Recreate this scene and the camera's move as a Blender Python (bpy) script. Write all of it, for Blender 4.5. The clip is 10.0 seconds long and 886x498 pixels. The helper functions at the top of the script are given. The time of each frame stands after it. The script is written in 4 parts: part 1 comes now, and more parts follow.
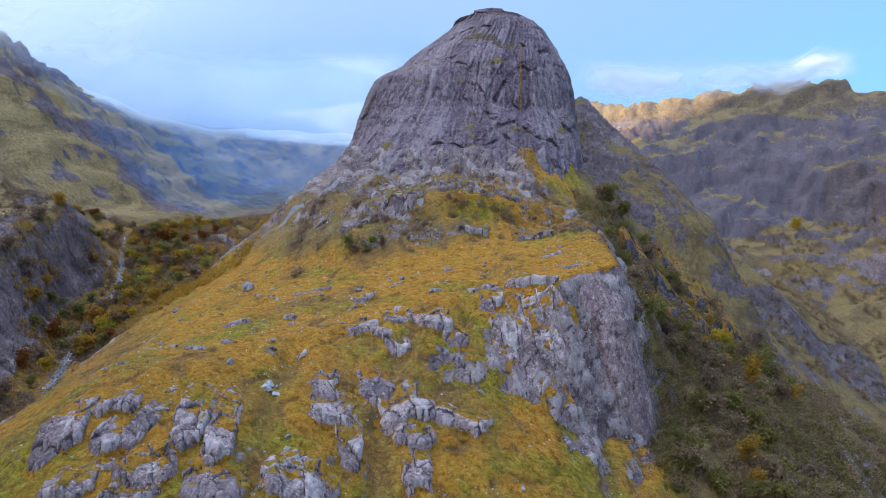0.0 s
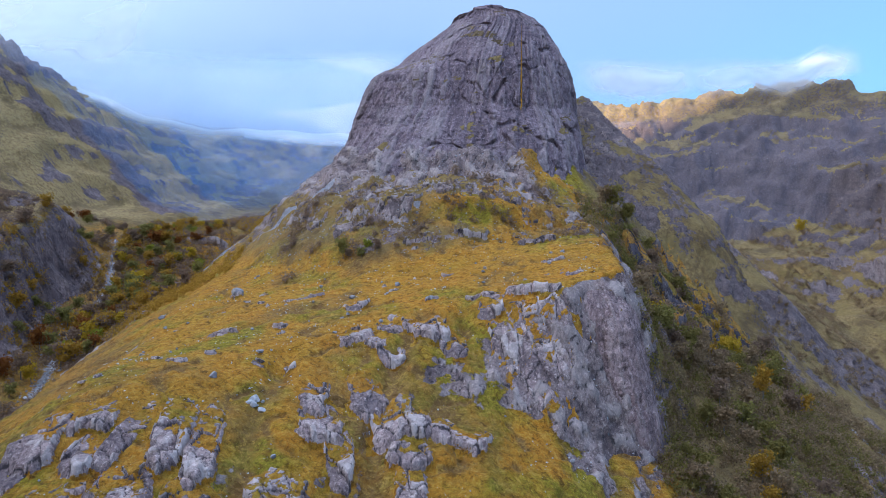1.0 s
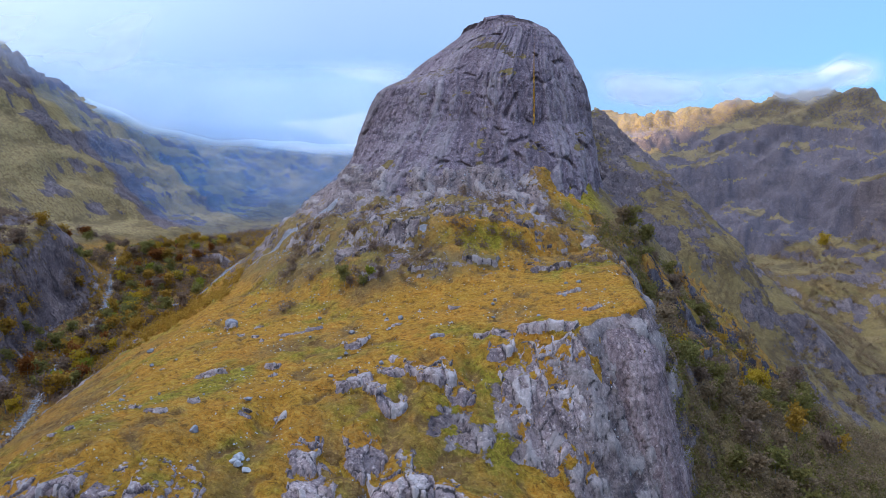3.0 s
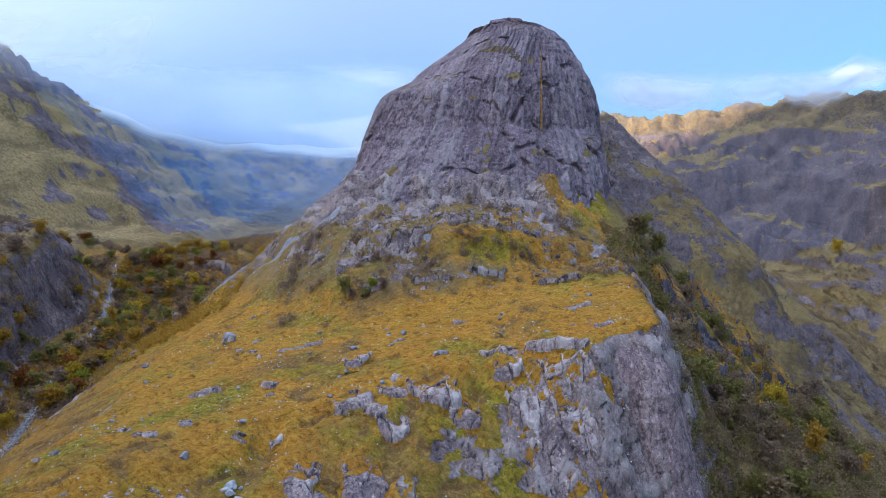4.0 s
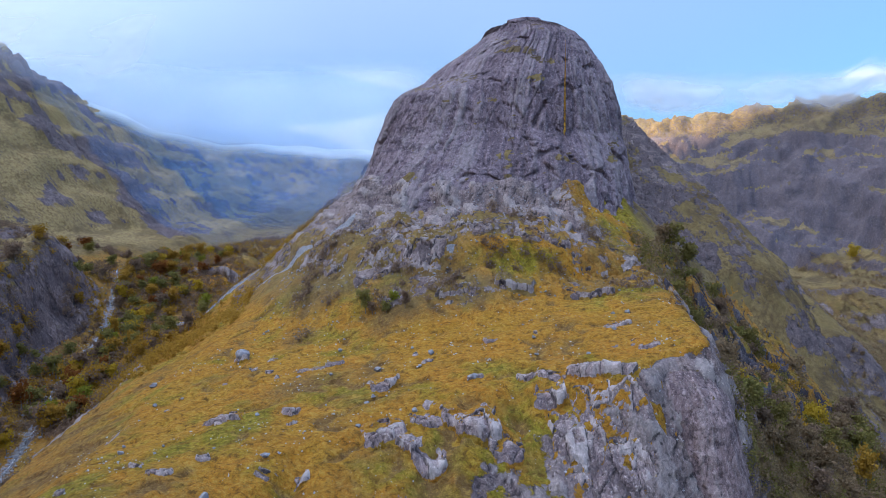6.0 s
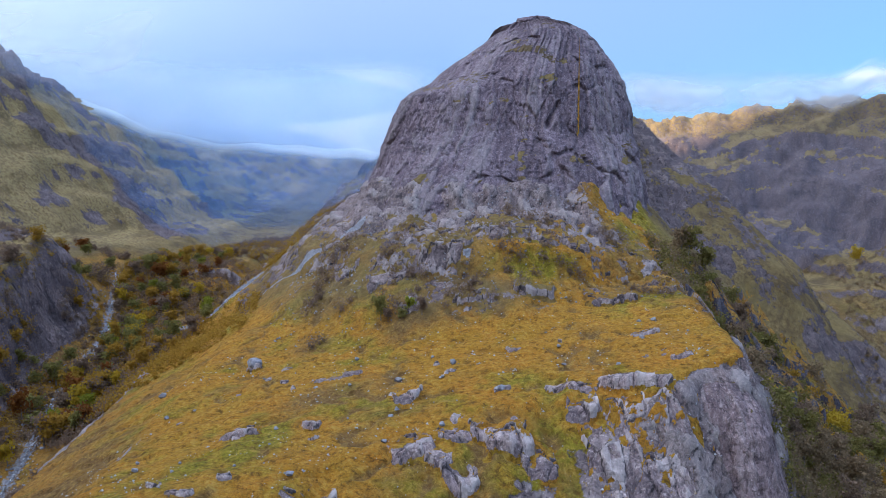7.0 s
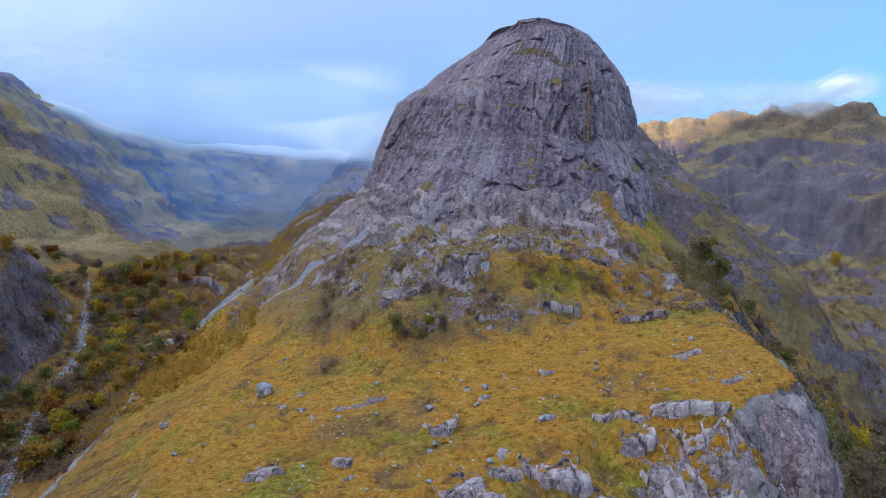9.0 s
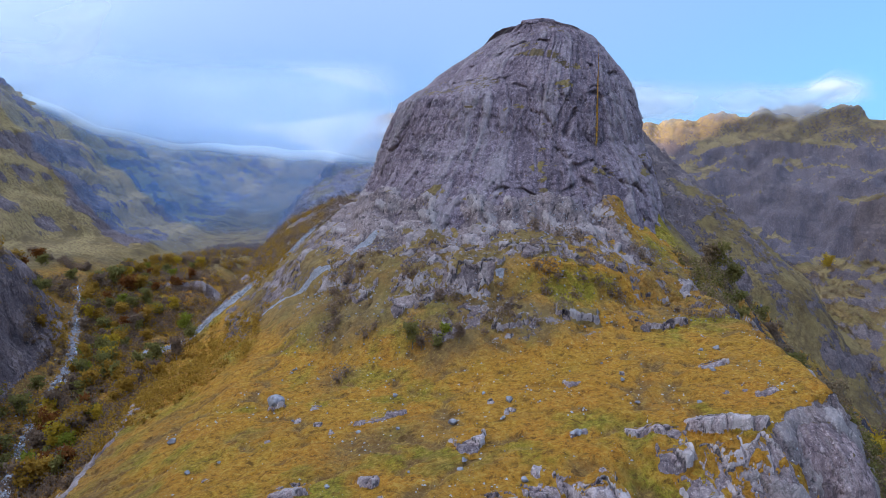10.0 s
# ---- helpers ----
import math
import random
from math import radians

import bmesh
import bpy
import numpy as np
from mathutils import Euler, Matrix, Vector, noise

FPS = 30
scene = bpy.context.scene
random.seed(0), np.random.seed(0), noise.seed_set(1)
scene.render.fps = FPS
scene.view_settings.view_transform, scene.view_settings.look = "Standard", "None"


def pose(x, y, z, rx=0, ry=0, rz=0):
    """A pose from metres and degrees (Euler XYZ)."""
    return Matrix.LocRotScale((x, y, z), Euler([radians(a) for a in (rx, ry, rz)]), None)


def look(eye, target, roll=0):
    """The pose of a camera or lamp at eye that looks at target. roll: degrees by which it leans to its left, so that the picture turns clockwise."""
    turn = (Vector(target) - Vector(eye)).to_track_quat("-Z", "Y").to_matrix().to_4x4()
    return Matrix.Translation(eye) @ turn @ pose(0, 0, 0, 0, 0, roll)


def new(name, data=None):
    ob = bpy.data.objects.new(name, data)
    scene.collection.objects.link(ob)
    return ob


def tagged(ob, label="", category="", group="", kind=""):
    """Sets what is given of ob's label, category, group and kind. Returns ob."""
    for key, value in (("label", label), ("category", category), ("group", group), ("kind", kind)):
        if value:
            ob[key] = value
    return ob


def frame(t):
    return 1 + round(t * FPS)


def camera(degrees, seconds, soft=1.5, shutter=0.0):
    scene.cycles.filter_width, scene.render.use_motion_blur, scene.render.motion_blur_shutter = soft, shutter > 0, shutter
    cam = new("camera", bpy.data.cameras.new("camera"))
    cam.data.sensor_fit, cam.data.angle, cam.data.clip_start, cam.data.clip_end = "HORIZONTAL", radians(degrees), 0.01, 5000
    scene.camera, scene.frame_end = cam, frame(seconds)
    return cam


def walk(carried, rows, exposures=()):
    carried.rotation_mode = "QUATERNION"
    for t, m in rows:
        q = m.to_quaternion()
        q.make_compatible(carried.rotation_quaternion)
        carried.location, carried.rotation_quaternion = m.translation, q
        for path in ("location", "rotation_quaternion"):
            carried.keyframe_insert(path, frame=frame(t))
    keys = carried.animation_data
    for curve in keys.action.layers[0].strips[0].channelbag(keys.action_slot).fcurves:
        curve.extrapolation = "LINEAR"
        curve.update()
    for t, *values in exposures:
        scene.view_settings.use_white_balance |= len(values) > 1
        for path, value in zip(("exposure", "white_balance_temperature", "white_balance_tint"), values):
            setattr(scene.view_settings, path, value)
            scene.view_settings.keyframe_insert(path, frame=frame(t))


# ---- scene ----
cam = camera(68.4, 10.0, 0.8)
METRES, EYE, TILT, LEAN, TURN = 160.0, 160.0, -6.0, 0.0, 0.0
ROWS = [
    (0.0, 0.0, 0.0, 0.0, 0.0, 0.0, 0.0),
    (0.5, 0.0031, 0.0518, 0.0058, -0.11, 0.03, -0.03),
    (1.0, 0.0068, 0.1003, 0.0154, -0.06, 0.04, -0.05),
    (1.5, 0.0111, 0.1421, 0.0392, 0.16, 0.1, -0.05),
    (2.0, 0.0156, 0.1812, 0.0603, 0.45, 0.28, -0.05),
    (2.5, 0.0191, 0.2204, 0.0783, 0.72, 0.43, -0.08),
    (4.0, 0.0259, 0.3396, 0.1284, 1.5, 0.76, -0.15),
    (4.5, 0.0159, 0.3751, 0.1399, 1.75, 0.81, -0.19),
    (5.0, -0.0068, 0.4078, 0.1526, 1.75, 0.82, -0.23),
    (5.5, -0.0381, 0.4381, 0.1616, 1.52, 0.8, -0.28),
    (7.0, -0.1642, 0.5304, 0.1898, 0.49, 0.68, -0.39),
    (7.5, -0.2089, 0.5618, 0.201, -0.09, 0.66, -0.4),
    (8.0, -0.2538, 0.5933, 0.2128, -0.98, 0.67, -0.39),
    (8.5, -0.2991, 0.6259, 0.2241, -1.88, 0.69, -0.39),
    (9.0, -0.3462, 0.6591, 0.2352, -2.77, 0.7, -0.39),
    (9.5, -0.3949, 0.6923, 0.2442, -3.52, 0.72, -0.39),
    (10.0, -0.4451, 0.7265, 0.2542, -4.3, 0.72, -0.38),
]
walk(cam, [(t, pose(0, 0, EYE, TILT, LEAN, TURN) @ pose(METRES * x, METRES * y, METRES * z, 90 + pitch, roll, yaw)) for t, x, y, z, yaw, pitch, roll in ROWS], [(0.0, 0.38, 5850, 10.6), (10.0, 0.26, 5850, 10.6)])

# ---- light ----
SUN_EL, SUN_AZ = 16.0, -102.0   # degrees above the skyline, degrees from +y towards +x
world = bpy.data.worlds.new("world")
scene.world = world
world.use_nodes = True
wt = world.node_tree
wt.nodes.clear()


def wnode(kind, **values):
    nd = wt.nodes.new(kind)
    for k, v in values.items():
        nd.inputs[k].default_value = v
    return nd


w_out = wnode("ShaderNodeOutputWorld")
w_sky = wnode("ShaderNodeTexSky")
w_sky.sky_type, w_sky.sun_disc = "NISHITA", False
w_sky.sun_elevation, w_sky.sun_rotation = radians(SUN_EL), radians(SUN_AZ)
w_sky.air_density, w_sky.dust_density, w_sky.ozone_density = 1.0, 1.5, 1.5
w_bg = wnode("ShaderNodeBackground", Strength=0.148)
w_cloud = wnode("ShaderNodeBackground")
w_mix = wnode("ShaderNodeMixShader")
w_geo = wnode("ShaderNodeTexCoord")
w_map = wnode("ShaderNodeMapping")
w_sep = wnode("ShaderNodeSeparateXYZ")
w_map.inputs["Scale"].default_value = (1.0, 1.0, 1.7)
w_noise = wnode("ShaderNodeTexNoise", Scale=1.3, Detail=2.0, Roughness=0.40, Distortion=0.2)
w_ramp = wnode("ShaderNodeMapRange")
for k, v in (("From Min", -0.20), ("From Max", 0.60), ("To Min", 0.30), ("To Max", 0.84)):
    w_ramp.inputs[k].default_value = v
wt.links.new(w_geo.outputs["Generated"], w_map.inputs["Vector"])
w_zen = wnode("ShaderNodeMapRange")   # an overcast sky is about three times as bright overhead as at the skyline
for k, v in (("From Min", 0.0), ("From Max", 1.0), ("To Min", 0.66), ("To Max", 2.5)):
    w_zen.inputs[k].default_value = v
wt.links.new(w_geo.outputs["Generated"], w_sep.inputs[0])
w_pow = wnode("ShaderNodeMath")
w_pow.operation = "POWER"
w_pow.inputs[1].default_value = 1.8
w_pow.use_clamp = True
wt.links.new(w_sep.outputs["Z"], w_pow.inputs[0])
wt.links.new(w_pow.outputs[0], w_zen.inputs["Value"])
w_dot = wnode("ShaderNodeVectorMath")   # the veil glows round the hidden sun
w_dot.operation = "DOT_PRODUCT"
w_dot.inputs[1].default_value = Vector((math.sin(radians(SUN_AZ)), math.cos(radians(SUN_AZ)), 0.75)).normalized()
wt.links.new(w_geo.outputs["Generated"], w_dot.inputs[0])
w_glow = wnode("ShaderNodeMapRange")
for k, v in (("From Min", 0.10), ("From Max", 1.0), ("To Min", 1.0), ("To Max", 2.5)):
    w_glow.inputs[k].default_value = v
w_glow.interpolation_type = "SMOOTHSTEP"
wt.links.new(w_dot.outputs["Value"], w_glow.inputs["Value"])
w_lit = wnode("ShaderNodeMath")
w_lit.operation = "MULTIPLY"
wt.links.new(w_zen.outputs["Result"], w_lit.inputs[0])
wt.links.new(w_glow.outputs["Result"], w_lit.inputs[1])
wt.links.new(w_lit.outputs[0], w_cloud.inputs["Strength"])
w_warm = wnode("ShaderNodeMapRange")   # the cloud veil warms towards the low sun
for k, v in (("From Min", -0.40), ("From Max", -0.72), ("To Min", 0.0), ("To Max", 1.0)):
    w_warm.inputs[k].default_value = v
w_tone = wnode("ShaderNodeMix")
w_tone.data_type = "RGBA"
w_tone.inputs[6].default_value = (0.70, 0.82, 1.06, 1)
w_tone.inputs[7].default_value = (0.70, 0.70, 0.69, 1)
wt.links.new(w_sep.outputs["X"], w_warm.inputs["Value"])
wt.links.new(w_warm.outputs["Result"], w_tone.inputs[0])
wt.links.new(w_tone.outputs[2], w_cloud.inputs["Color"])
wt.links.new(w_map.outputs[0], w_noise.inputs["Vector"])
w_lee = wnode("ShaderNodeMath")   # cloud gathers over the windward side
w_lee.operation = "MULTIPLY_ADD"
w_lee.inputs[1].default_value = -0.50
wt.links.new(w_sep.outputs["X"], w_lee.inputs[0])
w_soft = wnode("ShaderNodeMath")
w_soft.operation = "MULTIPLY"
w_soft.inputs[1].default_value = 0.30
wt.links.new(w_noise.outputs["Fac"], w_soft.inputs[0])
wt.links.new(w_soft.outputs[0], w_lee.inputs[2])
wt.links.new(w_lee.outputs[0], w_ramp.inputs["Value"])
wt.links.new(w_ramp.outputs["Result"], w_mix.inputs[0])
w_blue = wnode("ShaderNodeMix")
w_blue.data_type, w_blue.blend_type = "RGBA", "MULTIPLY"
w_blue.inputs[0].default_value = 1.0
w_blue.inputs[7].default_value = (0.36, 0.88, 1.44, 1)
wt.links.new(w_sky.outputs[0], w_blue.inputs[6])
wt.links.new(w_blue.outputs[2], w_bg.inputs["Color"])
wt.links.new(w_bg.outputs[0], w_mix.inputs[1])
wt.links.new(w_cloud.outputs[0], w_mix.inputs[2])
wt.links.new(w_mix.outputs[0], w_out.inputs[0])

sun = new("sun", bpy.data.lights.new("sun", "SUN"))
sun.data.energy, sun.data.angle, sun.data.color = 5.0, radians(0.5), (1.0, 0.70, 0.32)
_sd = Vector((math.sin(radians(SUN_AZ)) * math.cos(radians(SUN_EL)), math.cos(radians(SUN_AZ)) * math.cos(radians(SUN_EL)), math.sin(radians(SUN_EL))))
sun.matrix_world = look(_sd * 900, (0, 0, 0))


# ---- materials ----
class Nodes:
    """A small writer for node materials."""

    def __init__(self, name):
        self.mat = bpy.data.materials.new(name)
        self.mat.use_nodes = True
        self.t = self.mat.node_tree
        self.bsdf = self.t.nodes["Principled BSDF"]
        self.pos = self.t.nodes.new("ShaderNodeNewGeometry").outputs["Position"]

    def add(self, kind, **values):
        nd = self.t.nodes.new(kind)
        for k, v in values.items():
            nd.inputs[k.replace("_", " ")].default_value = v
        return nd

    def link(self, a, b):
        self.t.links.new(a, b)

    def noise(self, scale, detail=4.0, rough=0.55, stretch=(1, 1, 1), vec=None, distort=0.0):
        m = self.add("ShaderNodeMapping")
        m.inputs["Scale"].default_value = stretch
        self.link(vec or self.pos, m.inputs["Vector"])
        nd = self.add("ShaderNodeTexNoise", Scale=scale, Detail=detail, Roughness=rough, Distortion=distort)
        self.link(m.outputs[0], nd.inputs["Vector"])
        return nd.outputs["Fac"]

    def cells(self, scale, stretch=(1, 1, 1), feature="DISTANCE_TO_EDGE", out="Distance"):
        m = self.add("ShaderNodeMapping")
        m.inputs["Scale"].default_value = stretch
        wob = self.add("ShaderNodeTexNoise", Scale=0.16, Detail=4.0, Roughness=0.65)
        self.link(self.pos, wob.inputs["Vector"])
        bend = self.t.nodes.new("ShaderNodeVectorMath")
        bend.operation = "MULTIPLY_ADD"
        bend.inputs[1].default_value = (9.0, 9.0, 9.0)
        self.link(wob.outputs["Color"], bend.inputs[0])
        self.link(self.pos, bend.inputs[2])
        self.link(bend.outputs[0], m.inputs["Vector"])
        nd = self.t.nodes.new("ShaderNodeTexVoronoi")
        nd.feature = feature
        nd.inputs["Scale"].default_value = scale
        self.link(m.outputs[0], nd.inputs["Vector"])
        return nd.outputs[out]

    def ramp(self, value, lo, hi, a=0.0, b=1.0):
        nd = self.add("ShaderNodeMapRange", From_Min=lo, From_Max=hi, To_Min=a, To_Max=b)
        self.link(value, nd.inputs["Value"])
        return nd.outputs["Result"]

    def math(self, op, a, b=0.0):
        nd = self.t.nodes.new("ShaderNodeMath")
        nd.operation = op
        for i, v in enumerate((a, b)):
            if isinstance(v, (int, float)):
                nd.inputs[i].default_value = v
            else:
                self.link(v, nd.inputs[i])
        return nd.outputs[0]

    def mix(self, f, a, b):
        nd = self.t.nodes.new("ShaderNodeMix")
        nd.data_type = "RGBA"
        for i, v in ((0, f), (6, a), (7, b)):
            if isinstance(v, (int, float)):
                nd.inputs[i].default_value = v
            elif isinstance(v, tuple):
                nd.inputs[i].default_value = (*v, 1)
            else:
                self.link(v, nd.inputs[i])
        return nd.outputs[2]

    def attr(self, name):
        nd = self.t.nodes.new("ShaderNodeAttribute")
        nd.attribute_name = name
        return nd

    def done(self, color, height=None, dist=0.3, rough=0.9, strength=0.8):
        if isinstance(color, tuple):
            self.bsdf.inputs["Base Color"].default_value = (*color, 1)
        else:
            self.link(color, self.bsdf.inputs["Base Color"])
        self.bsdf.inputs["Roughness"].default_value = rough
        self.bsdf.inputs["Specular IOR Level"].default_value = 0.2
        if height is not None:
            nd = self.add("ShaderNodeBump", Strength=strength, Distance=dist)
            self.link(height, nd.inputs["Height"])
            self.link(nd.outputs[0], self.bsdf.inputs["Normal"])
        return self.mat


def rock_nodes(n, light=1.0, tint=(1.0, 1.0, 1.0)):
    """Colour and height of grey andesite: upright streaks and seams, pale weathered faces, lichen and a coarse grain."""
    big = n.noise(0.025, 4, 0.6, (1, 1, 0.7))
    mid = n.noise(0.13, 6, 0.68, (1, 1, 0.5), distort=0.5)
    streak = n.noise(0.34, 6, 0.75, (1, 1, 0.22), distort=0.15)
    fine = n.noise(0.42, 6, 0.80, (1, 1, 0.6))
    crack = n.cells(0.17, (1, 1, 0.30))
    seam = n.cells(0.42, (1, 1, 0.55))
    strata = n.noise(0.045, 6, 0.72, (0.5, 0.5, 2.2), distort=0.7)
    grit = n.noise(0.95, 6, 0.82, (1, 1, 0.55))
    c = n.mix(n.ramp(big, 0.40, 0.60), (0.205 * light, 0.160 * light, 0.158 * light), (0.300 * light, 0.240 * light, 0.228 * light))
    c = n.mix(n.ramp(mid, 0.50, 0.72, 0.0, 0.60), c, (0.46 * light, 0.39 * light, 0.36 * light))
    c = n.mix(n.ramp(strata, 0.47, 0.39, 0.0, 0.60), c, (0.075 * light, 0.062 * light, 0.070 * light))
    c = n.mix(n.ramp(streak, 0.47, 0.33, 0.0, 0.55), c, (0.085 * light, 0.068 * light, 0.072 * light))
    c = n.mix(n.ramp(streak, 0.57, 0.70, 0.0, 0.45), c, (0.50 * light, 0.44 * light, 0.42 * light))
    c = n.mix(n.ramp(crack, 0.05, 0.0, 0.0, 0.50), c, (0.05, 0.042, 0.045))
    c = n.mix(n.ramp(seam, 0.08, 0.0, 0.0, 0.32), c, (0.055, 0.048, 0.050))
    c = n.mix(n.ramp(fine, 0.54, 0.67, 0.0, 0.70), c, (0.56 * light, 0.50 * light, 0.46 * light))
    c = n.mix(n.ramp(fine, 0.47, 0.34, 0.0, 0.80), c, (0.065, 0.053, 0.055))
    c = n.mix(n.ramp(grit, 0.46, 0.34, 0.0, 0.85), c, (0.045, 0.038, 0.040))
    c = n.mix(n.ramp(grit, 0.55, 0.67, 0.0, 0.75), c, (0.66 * light, 0.60 * light, 0.56 * light))
    c = n.mix(n.ramp(n.noise(0.10, 6, 0.75), 0.57, 0.70, 0.0, 0.40), c, (0.15, 0.125, 0.05))
    h = n.math("ADD", n.ramp(crack, 0.0, 0.06, -0.5, 0.0), n.math("ADD", n.math("MULTIPLY", streak, 1.0), n.math("ADD", n.math("MULTIPLY", mid, 0.6), n.math("ADD", n.math("MULTIPLY", fine, 0.9), n.math("MULTIPLY", grit, 0.45)))))
    tinted = n.t.nodes.new("ShaderNodeMix")
    tinted.data_type, tinted.blend_type = "RGBA", "MULTIPLY"
    tinted.inputs[0].default_value = 1.0
    tinted.inputs[7].default_value = (*tint, 1)
    n.link(c, tinted.inputs[6])
    return tinted.outputs[2], h


def heath_nodes(n):
    """Autumn hill grass: ochre tussocks, green flushes and russet bracken, by the cover attributes."""
    a = n.attr("cover")
    sep = n.t.nodes.new("ShaderNodeSeparateColor")
    n.link(a.outputs["Color"], sep.inputs[0])
    rock, green, russet = sep.outputs[0], sep.outputs[1], sep.outputs[2]
    scree = a.outputs["Alpha"]
    tuss = n.noise(0.55, 6, 0.7, (1, 1, 0.6))
    patch = n.noise(0.055, 5, 0.6, distort=0.5)
    blade = n.noise(3.0, 4, 0.75)
    c = n.mix(n.ramp(patch, 0.35, 0.66), (0.47, 0.180, 0.010), (0.40, 0.200, 0.013))
    c = n.mix(n.ramp(tuss, 0.46, 0.68), c, (0.54, 0.285, 0.032))
    c = n.mix(n.ramp(n.math("ADD", green, n.ramp(patch, 0.3, 0.7, -0.4, 0.4)), 0.25, 0.75), c, n.mix(n.ramp(tuss, 0.4, 0.65), (0.170, 0.145, 0.008), (0.37, 0.290, 0.020)))
    c = n.mix(n.ramp(n.math("ADD", russet, n.ramp(tuss, 0.3, 0.7, -0.3, 0.3)), 0.2, 0.9), c, (0.215, 0.120, 0.042))
    c = n.mix(n.ramp(tuss, 0.44, 0.30, 0.0, 0.75), c, (0.085, 0.052, 0.010))
    clump = n.noise(0.7, 6, 0.80, distort=0.4)
    c = n.mix(n.ramp(clump, 0.49, 0.38, 0.0, 0.75), c, (0.17, 0.088, 0.012))
    c = n.mix(n.ramp(clump, 0.54, 0.64, 0.0, 0.55), c, (0.60, 0.365, 0.066))
    c = n.mix(n.ramp(blade, 0.58, 0.74, 0.0, 0.5), c, (0.66, 0.46, 0.13))
    c = n.mix(n.ramp(blade, 0.45, 0.30, 0.0, 0.75), c, (0.08, 0.050, 0.012))
    mottle = n.noise(0.26, 6, 0.78, (1, 1.3, 1), distort=0.6)
    c = n.mix(n.ramp(mottle, 0.48, 0.36, 0.0, 0.85), c, (0.105, 0.050, 0.009))
    c = n.mix(n.ramp(mottle, 0.54, 0.65, 0.0, 0.55), c, (0.58, 0.36, 0.072))
    streak = n.noise(0.10, 6, 0.65, (1, 2.2, 1), distort=1.0)
    c = n.mix(n.ramp(streak, 0.54, 0.64, 0.0, 0.38), c, (0.30, 0.135, 0.02))
    return c, n.math("ADD", n.math("MULTIPLY", clump, 1.2), n.math("ADD", n.math("MULTIPLY", tuss, 2.0), blade)), rock, scree


def make_ground_mat(name, light=1.0, tint=(1.0, 1.0, 1.0)):
    n = Nodes(name)
    rc, rh = rock_nodes(n, light, tint)
    st = n.t.nodes.new("ShaderNodeSeparateColor")
    n.link(n.attr("stone").outputs["Color"], st.inputs[0])
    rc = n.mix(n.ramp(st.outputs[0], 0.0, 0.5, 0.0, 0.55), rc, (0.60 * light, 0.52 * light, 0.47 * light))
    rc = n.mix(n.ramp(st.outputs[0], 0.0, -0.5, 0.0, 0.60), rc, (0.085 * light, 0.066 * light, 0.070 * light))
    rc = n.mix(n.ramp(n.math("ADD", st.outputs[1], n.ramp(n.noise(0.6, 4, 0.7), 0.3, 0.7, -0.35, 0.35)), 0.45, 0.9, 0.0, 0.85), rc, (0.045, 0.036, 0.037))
    gc, gh, rock, scree = heath_nodes(n)
    dun_grain = n.noise(0.35, 6, 0.7, distort=0.4)
    dun = n.mix(n.ramp(dun_grain, 0.38, 0.60), (0.12, 0.080, 0.034), (0.29, 0.205, 0.083))
    dun = n.mix(n.ramp(n.noise(0.03, 4, 0.6), 0.45, 0.60, 0.0, 0.7), dun, (0.23, 0.17, 0.062))
    dun = n.mix(n.ramp(n.noise(0.022, 6, 0.68, distort=0.8), 0.48, 0.60, 0.0, 0.80), dun, (0.085, 0.060, 0.032))
    # Straw grass of the left hillside, also painted-in sunlight on the right crest.
    straw_sunlit = n.mix(n.ramp(dun_grain, 0.40, 0.58), (0.26, 0.170, 0.070), (0.56, 0.400, 0.165))
    straw_sunlit = n.mix(n.ramp(n.noise(0.020, 6, 0.70, (1.6, 0.5, 1), distort=0.6), 0.50, 0.60, 0.0, 0.75), straw_sunlit, (0.15, 0.100, 0.050))
    dun = n.mix(n.ramp(st.outputs[2], 1.0, 1.5, 0.0, 0.85), dun, straw_sunlit)
    gc = n.mix(n.ramp(st.outputs[2], 0.0, 1.0, 0.0, 0.88), gc, dun)
    edge = n.noise(0.30, 6, 0.7)
    f = n.ramp(n.math("ADD", rock, n.ramp(edge, 0.3, 0.7, -0.38, 0.38)), 0.44, 0.56)
    sc = n.mix(n.ramp(n.noise(0.8, 5, 0.75), 0.35, 0.65), (0.19, 0.18, 0.19), (0.40, 0.385, 0.39))
    c = n.mix(f, gc, rc)
    fs = n.ramp(n.math("ADD", scree, n.ramp(edge, 0.3, 0.7, -0.3, 0.3)), 0.42, 0.58)
    c = n.mix(fs, c, sc)
    nd = n.t.nodes.new("ShaderNodeMix")
    n.link(f, nd.inputs[0]), n.link(gh, nd.inputs[2]), n.link(rh, nd.inputs[3])
    return n.done(c, nd.outputs[0], dist=0.9, rough=0.95, strength=0.9)


M_GROUND = make_ground_mat("heath_and_rock", 0.82, (1.08, 0.97, 0.92))
M_TOWER = make_ground_mat("tower_rock", 0.72, (1.04, 0.93, 1.06))
M_BUTTRESS = make_ground_mat("buttress_rock", 0.86, (1.14, 0.97, 0.96))


M_OUTCROP = make_ground_mat("outcrop_rock", 1.12, (1.10, 0.99, 0.95))
# Same rock recipe, much darker and slightly bluer.
M_DARK_CRAG = make_ground_mat("dark_crag_rock", 0.40, (0.90, 0.94, 1.12))
M_APRON = make_ground_mat("apron_rock", 0.78, (1.08, 0.97, 0.92))


